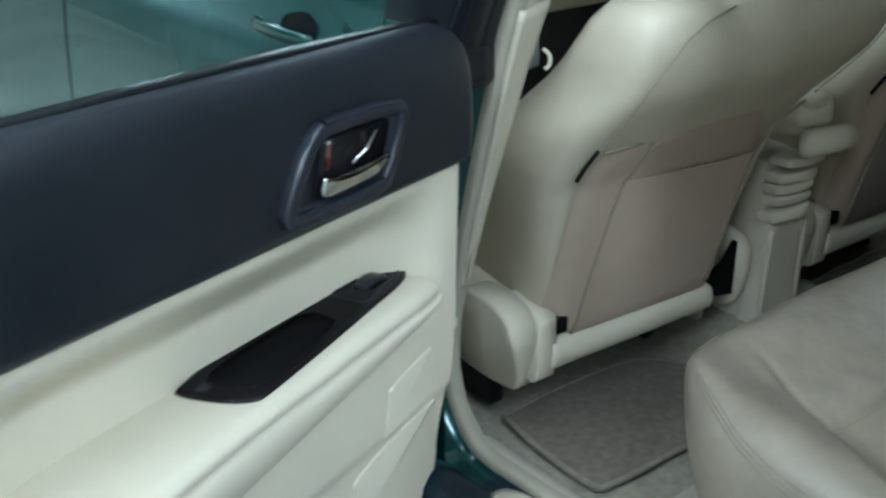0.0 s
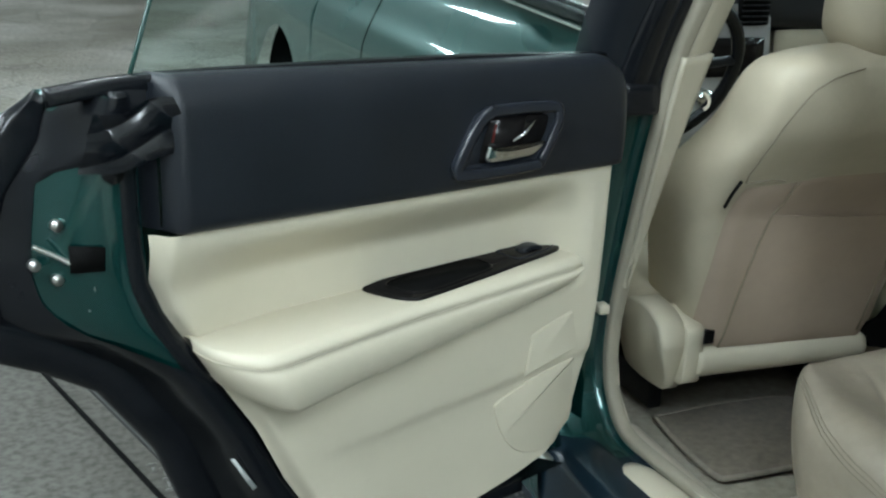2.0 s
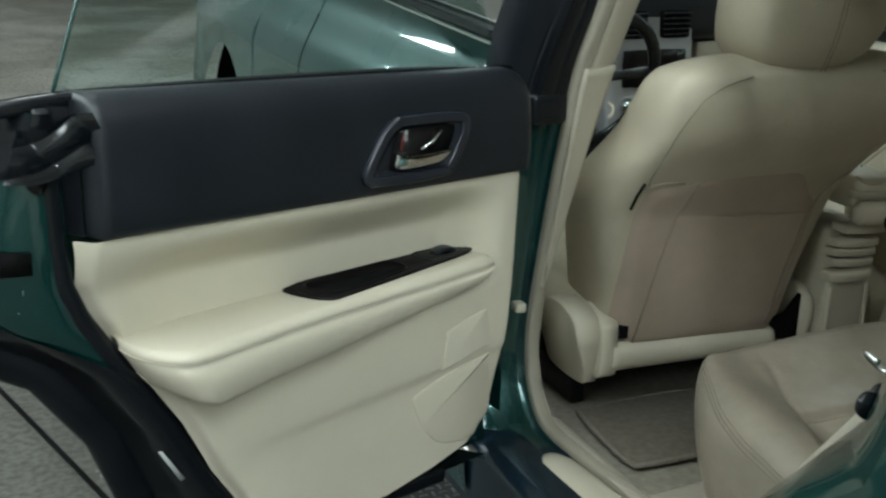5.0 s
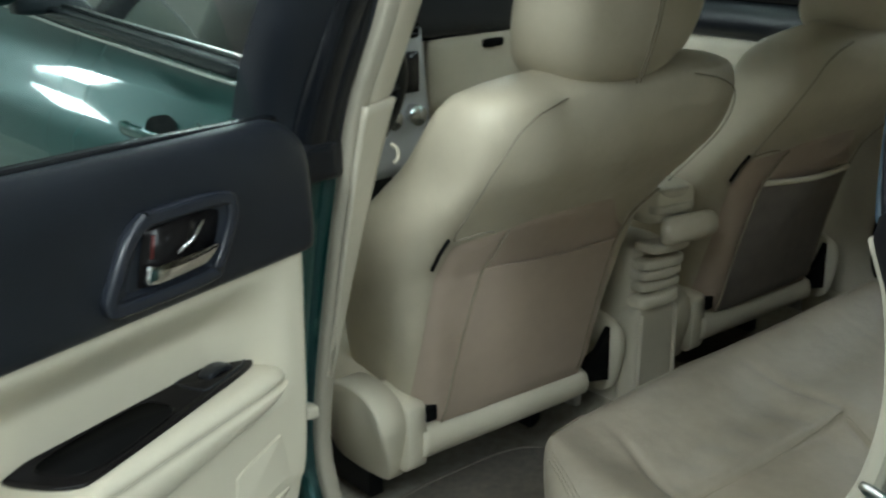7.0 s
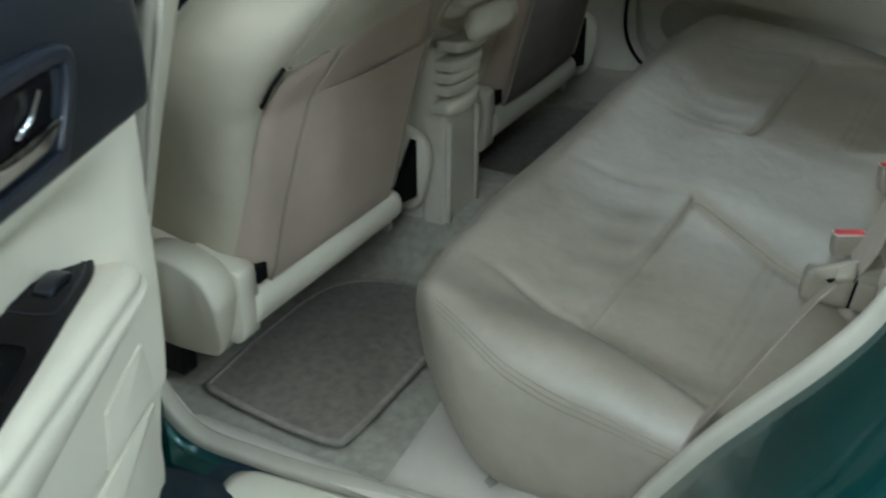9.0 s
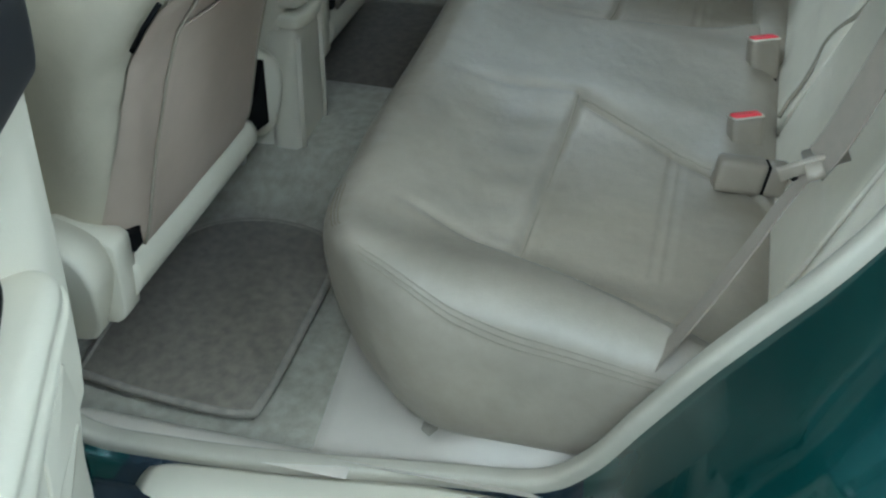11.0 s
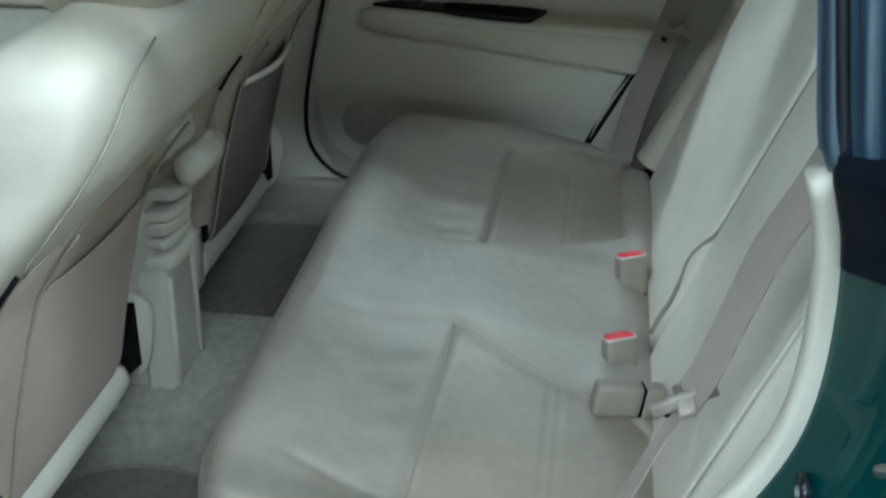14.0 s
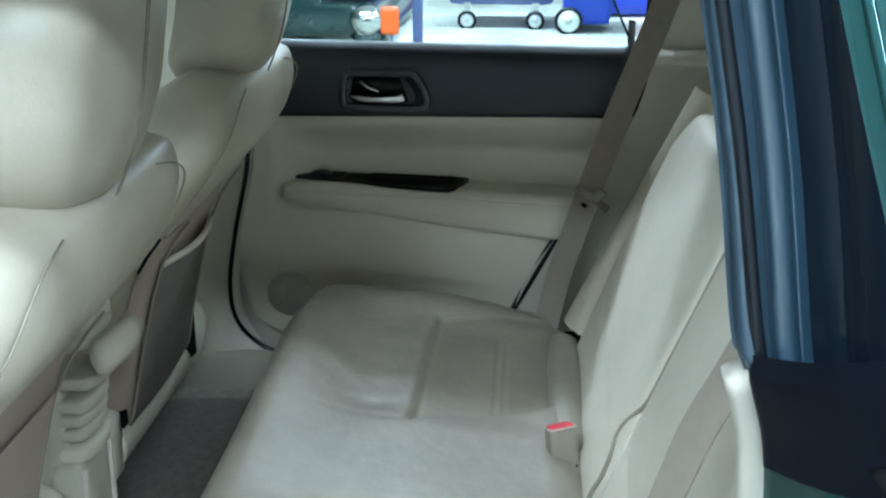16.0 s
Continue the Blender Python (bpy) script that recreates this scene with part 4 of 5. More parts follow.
    def guard(a, b):
        z = 0.455 + 0.69 * a
        lo, hi = door_rear(z) + 0.012, door_outer(z) - 0.024
        f0 = interp(z, [0.78, 0.83, 0.90, 1.05, 1.068, 1.085], [0.0, 0.35, 0.62, 0.66, 0.5, 0.0])
        f = f0 + (1 - f0) * b
        return (lo + (hi - lo) * f, curve([(-0.024,), (-0.024,), (-0.034,), (-0.069,), (-0.094,), (-0.104,)], f)[0] + 0.004 * math.sin(math.pi * b), z)

    P("edge_guard", grid(guard, 50, 14), RUBBER, lb="black rubber lower door edge")
    if not open_door:
        P("speaker_grille", sweep([(0.06, -0.008, 0.607), (0.06, -0.0055, 0.607)], ring(0.048, 0.048, 28), ZV), SPEAKER, lb="round darker speaker grille")
    if open_door:
        P("reflector", slab([(0.641, 0.664), (0.635, 0.663), (0.604, 0.612), (0.610, 0.609)], lambda a, b, h: (a, -0.0240 + h, b), 0.002), STICKER, lb="white sticker strip")
        # a solid black plate stands for the shade in the latch slot
        lt = P("latch", slab([(0.823, 0.981), (0.787, 0.977), (0.788, 0.949), (0.823, 0.949)], lambda a, b, h: (a, -0.028 - 0.35 * (a - 0.785) + h, b), 0.004), SHADE, lb="black plate for the shaded door latch slot")
        P("latch_claw", sweep(smooth_path([(0.858, -0.055, 0.982), (0.840, -0.05, 0.972), (0.822, -0.043, 0.960), (0.812, -0.038, 0.956)], 10), ring(0.003, 0.004, 8), ZV), STEEL, lt)
        for u, z in ((0.831, 1.003), (0.856, 0.958), (0.834, 0.939), (0.793, 0.927)):
            P("bolt", sweep([(u, -0.036 - 0.35 * (u - 0.77), z), (u, -0.026 - 0.35 * (u - 0.77), z)], ring(0.0068, 0.0068, 10), ZV), STEEL, lt, "bright round bolt")
        for k in range(4):
            P("paint_mark", slab([(0.806 - 0.006 * k, 0.908), (0.8045 - 0.006 * k, 0.908), (0.8035 - 0.006 * k, 0.898), (0.805 - 0.006 * k, 0.898)], lambda a, b, h: (a, -0.0335 - 0.35 * (a - 0.785) + h, b), 0.0008), STICKER)
        P("corner_cover", grid(lambda a, b: (0.735 + 0.09 * b, -0.012 - 0.09 * b, 1.075 + (0.078 - 0.03 * b * b) * a), 8, 10), RUBBER, lb="black corner cover")
        P("grommet", sweep([(0.772, -0.040, 1.06), (0.772, -0.024, 1.06)], ring(0.012, 0.012, 14), ZV), RUBBER)

        def foil(a, b):
            u, z = 0.712 + 0.085 * b, 1.082 + 0.064 * a
            fold = 0.0042 * abs(math.sin(5.5 * a + 2.2 * b + 0.4)) + 0.003 * abs(math.sin(5 * b - 2.5 * a + 1))
            return (u - 0.03 * (1 - a) * (1 - b) + 0.02 * (1 - a) * b, 0.003 - 0.20 * (u - 0.705) + fold, z - 0.016 * b + 0.004 * math.sin(7 * b))

        P("foil_flap", grid(foil, 36, 36), FILM, lb="crumpled shiny black plastic film")
    return t


DOOR_OPEN = frame_axes((-0.847, 0.436, 0), (-0.957, -0.290, 0), (0.290, -0.957, 0), ZV)
DOOR_SHUT = frame_axes((0.70, 0.458, 0), (0, -1, 0), (-1, 0, 0), ZV)
side_door("rear_door", "open rear car door, ivory and black panel, green shell", DOOR_OPEN, True)
side_door("rear_door", "closed rear car door, beige lower and black upper panel", DOOR_SHUT, False)

# ---- front seats ----
BACK_Z = [0.545, 0.60, 0.70, 0.80, 0.85, 0.885, 0.92, 0.965, 1.02, 1.07, 1.105, 1.13, 1.145, 1.153, 1.157]
BACK_Y = [0.570, 0.553, 0.535, 0.512, 0.496, 0.475, 0.449, 0.408, 0.360, 0.340, 0.338, 0.346, 0.37, 0.392, 0.405]
BACK_T = [0.20, 0.21, 0.22, 0.225, 0.225, 0.22, 0.22, 0.215, 0.205, 0.18, 0.155, 0.12, 0.07, 0.034, 0.012]
BACK_W = [0.203, 0.210, 0.228, 0.250, 0.260, 0.265, 0.268, 0.270, 0.270, 0.272, 0.268, 0.254, 0.215, 0.160, 0.09]

def smooth_interp(x, xs, ys):
    i = min(max(int(np.searchsorted(xs, x)) - 1, 0), len(xs) - 2)
    f = (x - xs[i]) / (xs[i + 1] - xs[i])
    p = [ys[max(i - 1, 0)], ys[i], ys[i + 1], ys[min(i + 2, len(ys) - 1)]]
    return 0.5 * (2 * p[1] + (p[2] - p[0]) * f + (2 * p[0] - 5 * p[1] + 4 * p[2] - p[3]) * f * f + (3 * p[1] - p[0] - 3 * p[2] + p[3]) * f**3)


def back_y(x, z):
    """The rear face of a front seat's backrest; x from the seat's middle."""
    hw = smooth_interp(z, BACK_Z, BACK_W)
    r = 0.055
    y = smooth_interp(z, BACK_Z, BACK_Y)
    over = max(0, abs(x) - (hw - r))
    return y + r - math.sqrt(max(0, r * r - min(over, r * 0.98) ** 2)) + 0.004 * (x / 0.25) ** 2


def seam_x(z):
    return smooth_interp(z, [0.92, 0.94, 0.99, 1.03, 1.065, 1.095, 1.115, 1.128, 1.138], [0.232, 0.240, 0.250, 0.252, 0.243, 0.225, 0.185, 0.125, 0.06])


def front_seat(SX, label, net):
    """A front seat; net: its map pocket hangs open under a pale rim."""
    t = thing("front_seat", label, "car seat", (SX, 0.75, 0.40), "front seats")

    def shell(a, b):
        z = BACK_Z[0] + (BACK_Z[-1] - BACK_Z[0]) * b
        hw, tk = smooth_interp(z, BACK_Z, BACK_W), max(0.008, smooth_interp(z, BACK_Z, BACK_T))
        y0 = smooth_interp(z, BACK_Z, BACK_Y)
        r = min(0.075, tk / 2 - 0.002, hw - 0.01)
        ang = 2 * math.pi * a
        c, s = math.cos(ang), math.sin(ang)
        e = 0.32
        x = hw * math.copysign(abs(c) ** e, c)
        yy = y0 + tk / 2 + tk / 2 * math.copysign(abs(s) ** (e + 0.10), s)
        return (SX + x + 0.022 * soft(0.85, 1.02, z), yy + 0.004 * (x / 0.25) ** 2, z)

    v, f = grid(shell, 96, 90, True)
    n = 90
    f.append(tuple(i * n + n - 1 for i in range(96)))
    part("backrest", (v, f), LEATHER, t, "beige leather backrest cover")

    def rear(x, z, off):
        return (SX + x + 0.022 * soft(0.85, 1.02, z), back_y(x, z) - off, z)

    # lower rear panel with its pocket
    def lower(a, b):
        x = -0.222 + 0.415 * a
        top = 0.925 - 0.085 * soft(0.08, 0.215, abs(x + 0.0)) * (1 if x > 0 else 0.15) + 0.01 * math.sin(math.pi * a)
        z = 0.566 + (top - 0.566) * b
        return rear(x * (0.92 + 0.08 * b), z, 0.004 - 0.007 * max(soft(0.95, 1.0, b), soft(0.06, 0.0, a), soft(0.94, 1.0, a)))

    part("rear_panel", grid(lower, 44, 36), LEATHER_PANEL, t, "pinkish beige vinyl rear panel")

    def pocket(a, b):
        x0, x1 = -0.165 + 0.031 * b, 0.145 + 0.025 * b
        x = x0 + (x1 - x0) * a
        z = 0.585 + (0.852 - 0.003 * math.sin(math.pi * a) - 0.022 * a - 0.585) * b
        bulge = (0.016 if net else 0.005) * math.sin(math.pi * a) * (0.3 + 0.7 * b)
        return rear(x, z, (0.010 if net else 0.006) + bulge)

    pk = part("map_pocket", grid(pocket, 40, 30), POCKET_NET if net else LEATHER_PANEL, t, "dark cloth map pocket" if net else "flat vinyl map pocket")
    if net:
        part("pocket_rim", sweep([pocket(i / 30, 1.0) for i in range(31)], ring(0.006, 0.005, 8), ZV), TRIM, pk, "pale smooth pocket rim")
    else:
        part("pocket_edge", sweep([pocket(i / 30, 1.0) for i in range(31)], ring(0.0016, 0.0016, 6), ZV), LEATHER_PANEL, pk)
    for a0, x_top in ((0.0, -0.125), (1.0, 0.165)):
        pts = [pocket(a0, j / 14) for j in range(15)] + [rear(x_top - 0.012 * j * (-1 if a0 else 0.3), 0.855 + 0.022 * j, 0.008) for j in range(1, 4)]
        part("piping", sweep(pts, ring(0.0022, 0.0022, 6), (0, 1, 0)), SEAM, pk, "dark grey piping")

    # seams of the upper cover
    for sx in (-1, 1):
        part("seam", sweep([rear(sx * min(seam_x(z), smooth_interp(z, BACK_Z, BACK_W) - 0.004), z, 0.001) for z in np.linspace(0.925, 1.126, 34)], ring(0.0012, 0.0012, 6), (0, 1, 0)), SEAM, t)
    part("seam", sweep([rear(-0.232 + 0.07 * k / 8, 0.925 + 0.004 * math.sin(k * 0.4), 0.002) for k in range(9)], ring(0.0012, 0.0012, 6), (0, 0, 1)), SEAM, t)
    part("label_tag", sweep([rear(-0.241, 0.927, 0.001), rear(-0.237, 0.90, 0.001), rear(-0.233, 0.873, 0.001)], rect(0.002, 0.0026, 0.001), (1, 0, 0)), SHADE, t, "narrow black slot")

    # headrest on two posts
    def head(x, y, z):
        k = z / 0.11
        x2 = x * (1 - 0.06 * k * k - 0.20 * max(0, -k) ** 2)
        zz = z + 0.016 * (1 - (x / 0.14) ** 2) * k
        return (SX + 0.02 + x2, 0.368 + y + 0.02 * (x / 0.14) ** 2 - 0.02 * k + 0.022 * max(0, -k) ** 2, 1.243 + zz)

    hr = part("headrest", rbox((0.325, 0.125, 0.235), 0.055, (36, 18, 26), head), LEATHER, t, "beige leather headrest")
    for dx in (0.022, 0.030):
        part("seam", sweep([(SX + dx, head(dx, -0.0625, z)[1] - 0.0008, head(dx, 0, z)[2]) for z in np.linspace(-0.10, 0.075, 14)], ring(0.0011, 0.0011, 5), (0, 1, 0)), SEAM, hr)
    for dx in (-0.07, 0.07):
        part("post", rod((SX + dx, 0.41, 1.09), (SX + dx, 0.395, 1.18), 0.007), STEEL, hr)

    # lower roll, recliner covers, solid black blocks for the shaded cavities
    part("lower_roll", sweep(smooth_path([(SX - 0.205, 0.580, 0.560), (SX, 0.577, 0.552), (SX + 0.175, 0.577, 0.544)], 20), ring(0.038, 0.034, 16), ZV, scale=lambda q: 1.0 - 0.28 * q), TRIM, t, "ivory padded roll")
    # outer cover: a flat side with a narrow rear face, a lower tier beside it, cut off above the rail
    rc = [(0.556, 0.595), (0.566, 0.626), (0.590, 0.645), (0.63, 0.655), (0.68, 0.650), (0.715, 0.62), (0.725, 0.56), (0.715, 0.50), (0.66, 0.488), (0.585, 0.492), (0.566, 0.505), (0.558, 0.54)]
    pts = [(p[0], p[1]) for p in smooth_path(rc + [rc[0]], 72)[:-1]]

    def flare(a, b, h):
        """Narrow at the foot, wider above."""
        k = soft(0.49, 0.62, b)
        return (SX - 0.232 - h * (0.55 + 0.45 * k) + 0.012 * (1 - k), a + 0.02 * (1 - k), b)

    part("recliner_cover", slab(pts, flare, 0.052, 0.006), TRIM, t, "ivory plastic recliner cover")
    tier = smooth_path([(0.552, 0.618), (0.560, 0.628), (0.60, 0.640), (0.64, 0.64), (0.64, 0.53), (0.58, 0.515), (0.560, 0.520), (0.553, 0.54), (0.552, 0.618)], 40)[:-1]
    part("cover_tier", slab([(p[0], p[1]) for p in tier], lambda a, b, h: (SX - 0.198 - h, a, b), 0.036, 0.003), TRIM, t, "lower step of the recliner cover")
    far_rc = smooth_path([(0.545, 0.56), (0.540, 0.60), (0.552, 0.632), (0.60, 0.65), (0.66, 0.64), (0.68, 0.56), (0.62, 0.505), (0.565, 0.51), (0.545, 0.56)], 40)[:-1]
    part("recliner_cover", slab([(p[0], p[1]) for p in far_rc], lambda a, b, h: (SX + 0.236 + h, a, b), 0.024, 0.008), TRIM, t)
    part("cavity", box(SX - 0.200, SX - 0.180, 0.548, 0.58, 0.598, 0.622), SHADE, t, smooth=False)
    part("cavity", slab([(SX + 0.165, 0.582), (SX + 0.190, 0.540), (SX + 0.238, 0.530), (SX + 0.238, 0.635), (SX + 0.205, 0.596)], lambda a, b, h: (a, 0.572 - h, b), 0.012), SHADE, t, smooth=False)
    part("bracket", rbox((0.018, 0.05, 0.05), 0.006, (3, 3, 3), lambda x, y, z: (x + SX + 0.175, y + 0.60, z + 0.515)), STEEL, t)

    # cushion and frame
    part("seat_cushion", rbox((0.50, 0.52, 0.15), 0.06, (16, 16, 8), lambda x, y, z: (SX + x, 0.885 + y, 0.595 + z + 0.06 * y)), LEATHER, t, "beige leather seat cushion")
    part("seat_frame", rbox((0.44, 0.44, 0.06), 0.01, (4, 4, 2), lambda x, y, z: (SX + x, 0.87 + y, 0.50 + z)), SHADE, t)
    for dx in (-0.19, 0.19):
        part("rail", box(SX + dx - 0.015, SX + dx + 0.015, 0.70, 1.12, 0.397, 0.475), BLACK, t, smooth=False, bevel=0.004)
    return t


front_seat(-0.365, "beige leather driver seat with a flat rear pocket", False)
front_seat(0.335, "beige leather passenger seat with a dark sagging rear pocket", True)

# ---- rear bench ----
bench = thing("rear_bench", "beige leather rear bench, stitched cushion and split backrest", "car seat", (0.0, 0.1, 0.42))
BX = 0.01


def panel_lines(x, y):
    """Inner, outer and front edge of the let-in panel on this side."""
    ax = abs(x)
    return 0.122 + 0.52 * max(0, 0.106 - y), 0.504 + 0.36 * max(0, 0.106 - y), 0.106 - 0.010 * math.cos(ax * 7) - (0.032 * max(0.0, x - 0.10) / 0.4 + 0.004 if x > 0 else 0.0)


def panel_inset(x, y):
    ax = abs(x)
    inner, outer, front = panel_lines(x, y)
    return soft(inner - 0.002, inner + 0.006, ax) * soft(outer + 0.003, outer - 0.006, ax) * soft(front + 0.003, front - 0.005, y)


def cushion_top(x, y):
    """Relief of the bench top: two hollows with let-in panels, a hump between them, pleats and seams. x from the bench's middle."""
    ax = abs(x)
    pan = soft(0.10, 0.20, ax) * soft(0.57, 0.47, ax)
    h = -0.012 * pan * soft(0.30, 0.16, y) * soft(-0.20, -0.05, y)
    h += -0.030 * soft(0.15, -0.17, y) + 0.010 * soft(0.49, 0.57, ax) * soft(-0.12, 0.1, y)
    h += 0.018 * soft(0.22, 0.50, x) * soft(-0.20, 0.0, y)
    left = x < 0
    inner, outer, front = panel_lines(x, y)
    inset = panel_inset(x, y)
    h += -0.0125 * inset
    h += groove(y - front - 0.001, 0.0045, 0.008) * soft(inner - 0.01, inner, ax) * soft(outer + 0.01, outer, ax)
    if inset > 0.02:
        for d in (0.0, 0.012):
            h += groove(y + 0.034 + d, 0.003, 0.003) * soft(0.14, 0.17, ax) * soft(0.49, 0.46, ax)
    wr = math.sin(88 * x + 9 * math.sin(8 * y) + (1.0 if left else 0)) * math.exp(-(((y - 0.15) / 0.045) ** 2)) + 0.7 * math.sin(70 * y + 5 * math.sin(12 * x)) * math.exp(-(((ax - 0.30) / 0.1) ** 2)) * soft(0.11, 0.16, y)
    h += 0.0013 * wr * pan
    h += groove(ax - (inner + 0.02 * soft(0.1, 0.3, y)), 0.010, 0.004 if left else 0.0012) * soft(0.30, 0.20, y)
    h += groove(ax - (outer + 0.005 - 0.05 * soft(0.08, 0.28, y)), 0.008, 0.006 if left else 0.002) * soft(0.29, 0.2, y)
    h += 0.003 * math.sin(7.3 * x + 2) * math.sin(11 * y + 1)
    return h


CR = 0.20


def cushion_warp(x, y, z):
    k = (z + 0.115) / 0.23
    front = soft(0.0, 0.268, y)
    ax, sg = abs(x), math.copysign(1, x)
    dx, dy = (ax - (0.6325 - CR)) / CR, (y - (0.2685 - CR)) / CR
    if dx > 0 and dy > 0:
        ax = 0.6325 - CR + CR * dx * math.sqrt(1 - dy * dy / 2)
        y = 0.2685 - CR + CR * dy * math.sqrt(1 - dx * dx / 2)
    low = (1 - k) ** 2
    yy = y + 0.0935 - 0.06 * low * front
    ax -= 0.03 * low
    top = soft(0.55, 0.9, k)
    return (BX + sg * ax, yy, 0.515 + z + 0.012 * front * k + top * (cushion_top(sg * ax, yy) + 0.010 + 0.020 * soft(0.08, 0.22, y) * (1 - 0.75 * soft(0.22, 0.48, ax))))


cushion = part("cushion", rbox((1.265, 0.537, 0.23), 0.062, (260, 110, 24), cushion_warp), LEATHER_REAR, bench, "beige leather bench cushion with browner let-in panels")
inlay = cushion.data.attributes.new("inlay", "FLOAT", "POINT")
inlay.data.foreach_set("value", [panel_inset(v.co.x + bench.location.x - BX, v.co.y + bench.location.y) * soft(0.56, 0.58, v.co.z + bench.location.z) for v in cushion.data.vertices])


def stitch_line(phi):
    """A line of stitches on the rounded upper edge, from the rear end round the near corner."""
    r = 0.0635
    out = []
    for y in np.linspace(-0.24, 0.2065, 40):
        a = radians(phi + 34 * soft(-0.02, 0.20, y))
        out.append(cushion_warp(-0.5705 - r * math.cos(a), y, 0.053 + r * math.sin(a)))
    a = radians(phi + 34)
    return out + [cushion_warp(x, 0.2065 + r * math.cos(a), 0.053 + r * math.sin(a)) for x in np.linspace(-0.565, -0.46, 10)]


for phi in (14, 20, 26):
    part("stitch", sweep(stitch_line(phi), ring(0.0008, 0.0008, 5), (1, 0, 1)), SEAM, bench)


def crease(x0, y0, x1, y1, n=30):
    """A sewn crease lying on the bench top between two plan places."""
    return sweep([cushion_warp(x0 + (x1 - x0) * k / n, y0 + (y1 - y0) * k / n - 0.0935, 0.1152) for k in range(n + 1)], ring(0.0012, 0.0012, 5), ZV)


for sg in (-1, 1):
    part("crease", crease(sg * 0.128, 0.105 - 0.004 * (sg + 1), sg * 0.50, 0.114 - 0.015 * (sg + 1)), SEAM, bench)
    part("crease", crease(sg * 0.127, 0.100, sg * 0.232, -0.105), SEAM, bench)
    part("crease", crease(sg * 0.504, 0.105, sg * 0.580, -0.11), SEAM, bench)
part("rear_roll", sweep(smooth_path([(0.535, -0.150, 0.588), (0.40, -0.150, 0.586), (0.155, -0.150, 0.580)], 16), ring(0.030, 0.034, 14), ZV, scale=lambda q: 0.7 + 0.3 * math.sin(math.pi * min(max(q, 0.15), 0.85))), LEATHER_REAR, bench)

LEAN = math.atan(0.40)


def on_back(x, h, d):
    """A place on the rear backrest: h up along it from the cushion, d out of it."""
    return (x, -0.165 - h * math.sin(LEAN) + d * math.cos(LEAN), 0.585 + h * math.cos(LEAN) + d * math.sin(LEAN))


def back_pad(x0, x1, seams):
    mid, wid = (x0 + x1) / 2, x1 - x0

    def warp(x, y, z):
        h = z + 0.255
        h -= 0.07 * soft(0.30, 0.5, abs(x / wid)) ** 2 * soft(0.25, 0.5, h)
        d = y
        if y > 0:
            d += 0.008 * math.sin(2.4 * h / 0.5) - 0.006
            for sx, s0, s1 in seams:
                d += groove(mid + x - sx, 0.006, 0.008) * soft(s0, s0 + 0.04, h) * soft(s1, s1 - 0.04, h)
            d += groove(h - 0.13 - 0.05 * (x / wid), 0.006, 0.003) * soft(0.5, 0.42, abs(x / wid))
        return on_back(mid + x, h - 0.02, d - 0.075)

    return rbox((wid, 0.15, 0.555), 0.020, (max(20, int(wid * 130)), 14, 60), warp)


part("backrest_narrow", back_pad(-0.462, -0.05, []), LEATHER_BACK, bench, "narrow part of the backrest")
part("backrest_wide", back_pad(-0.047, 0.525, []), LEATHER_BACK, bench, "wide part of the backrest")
# the split runs down between the two parts and curls round the latch and the buckle
SPLIT = [(-0.0485, 0.50), (-0.0485, 0.40), (-0.0485, 0.30), (-0.0485, 0.215), (-0.046, 0.19), (-0.032, 0.169), (-0.010, 0.140), (-0.005, 0.117), (-0.020, 0.098), (-0.030, 0.065), (-0.023, 0.032), (-0.030, 0.006)]
part("split_line", sweep(smooth_path([on_back(x, h, -0.0045 + 0.004 * soft(0.215, 0.16, h)) for x, h in SPLIT], 70), ring(0.0032, 0.0032, 6), (1, 0, 0)), SEAM, bench, "dark split between the backrest parts")
part("split_filler", sweep([on_back(-0.0485, h, -0.0085) for h in (-0.01, 0.09, 0.192)], rect(0.0035, 0.0035, 0.001), (0, 1, 0)), LEATHER_BACK, bench)


def side_hollow(a, b):
    """The sunk strip between the narrow backrest and the side bolster."""
    h = -0.01 + 0.47 * a
    return on_back(-0.452 - 0.175 * b, h, -0.010 - 0.070 * math.sin(math.pi * min(1.0, 0.15 + 0.9 * b)) ** 0.8)


part("side_hollow", grid(side_hollow, 30, 20), LEATHER_BACK, bench, "sunk leather strip beside the backrest")
part("edge_piping", sweep([on_back(-0.460, h, -0.002) for h in np.linspace(0.03, 0.44, 24)], ring(0.0035, 0.0035, 8), (1, 0, 0)), LEATHER_BACK, bench, "pale sewn edge")
for sx in (-1, 1):
    def bolster(a, b, sx=sx):
        h = 0.03 + 0.50 * a
        ang = math.pi * (b * 1.15 - 0.075)
        wid = 0.052 - 0.018 * a
        c = sx * (0.578 if sx > 0 else 0.598) - sx * 0.035 * a
        p = on_back(c + wid * math.cos(ang) * 1.0, h, -0.03 + 0.055 * math.sin(ang) * (1 - 0.45 * a))
        return p
    part("side_bolster", grid(bolster, 30, 20), LEATHER, bench, "pale leather side bolster")


# ---- belts and buckles ----
def ribbon(path, wide, side):
    return sweep(smooth_path(path, 40), rect(wide / 2, 0.0009), side)


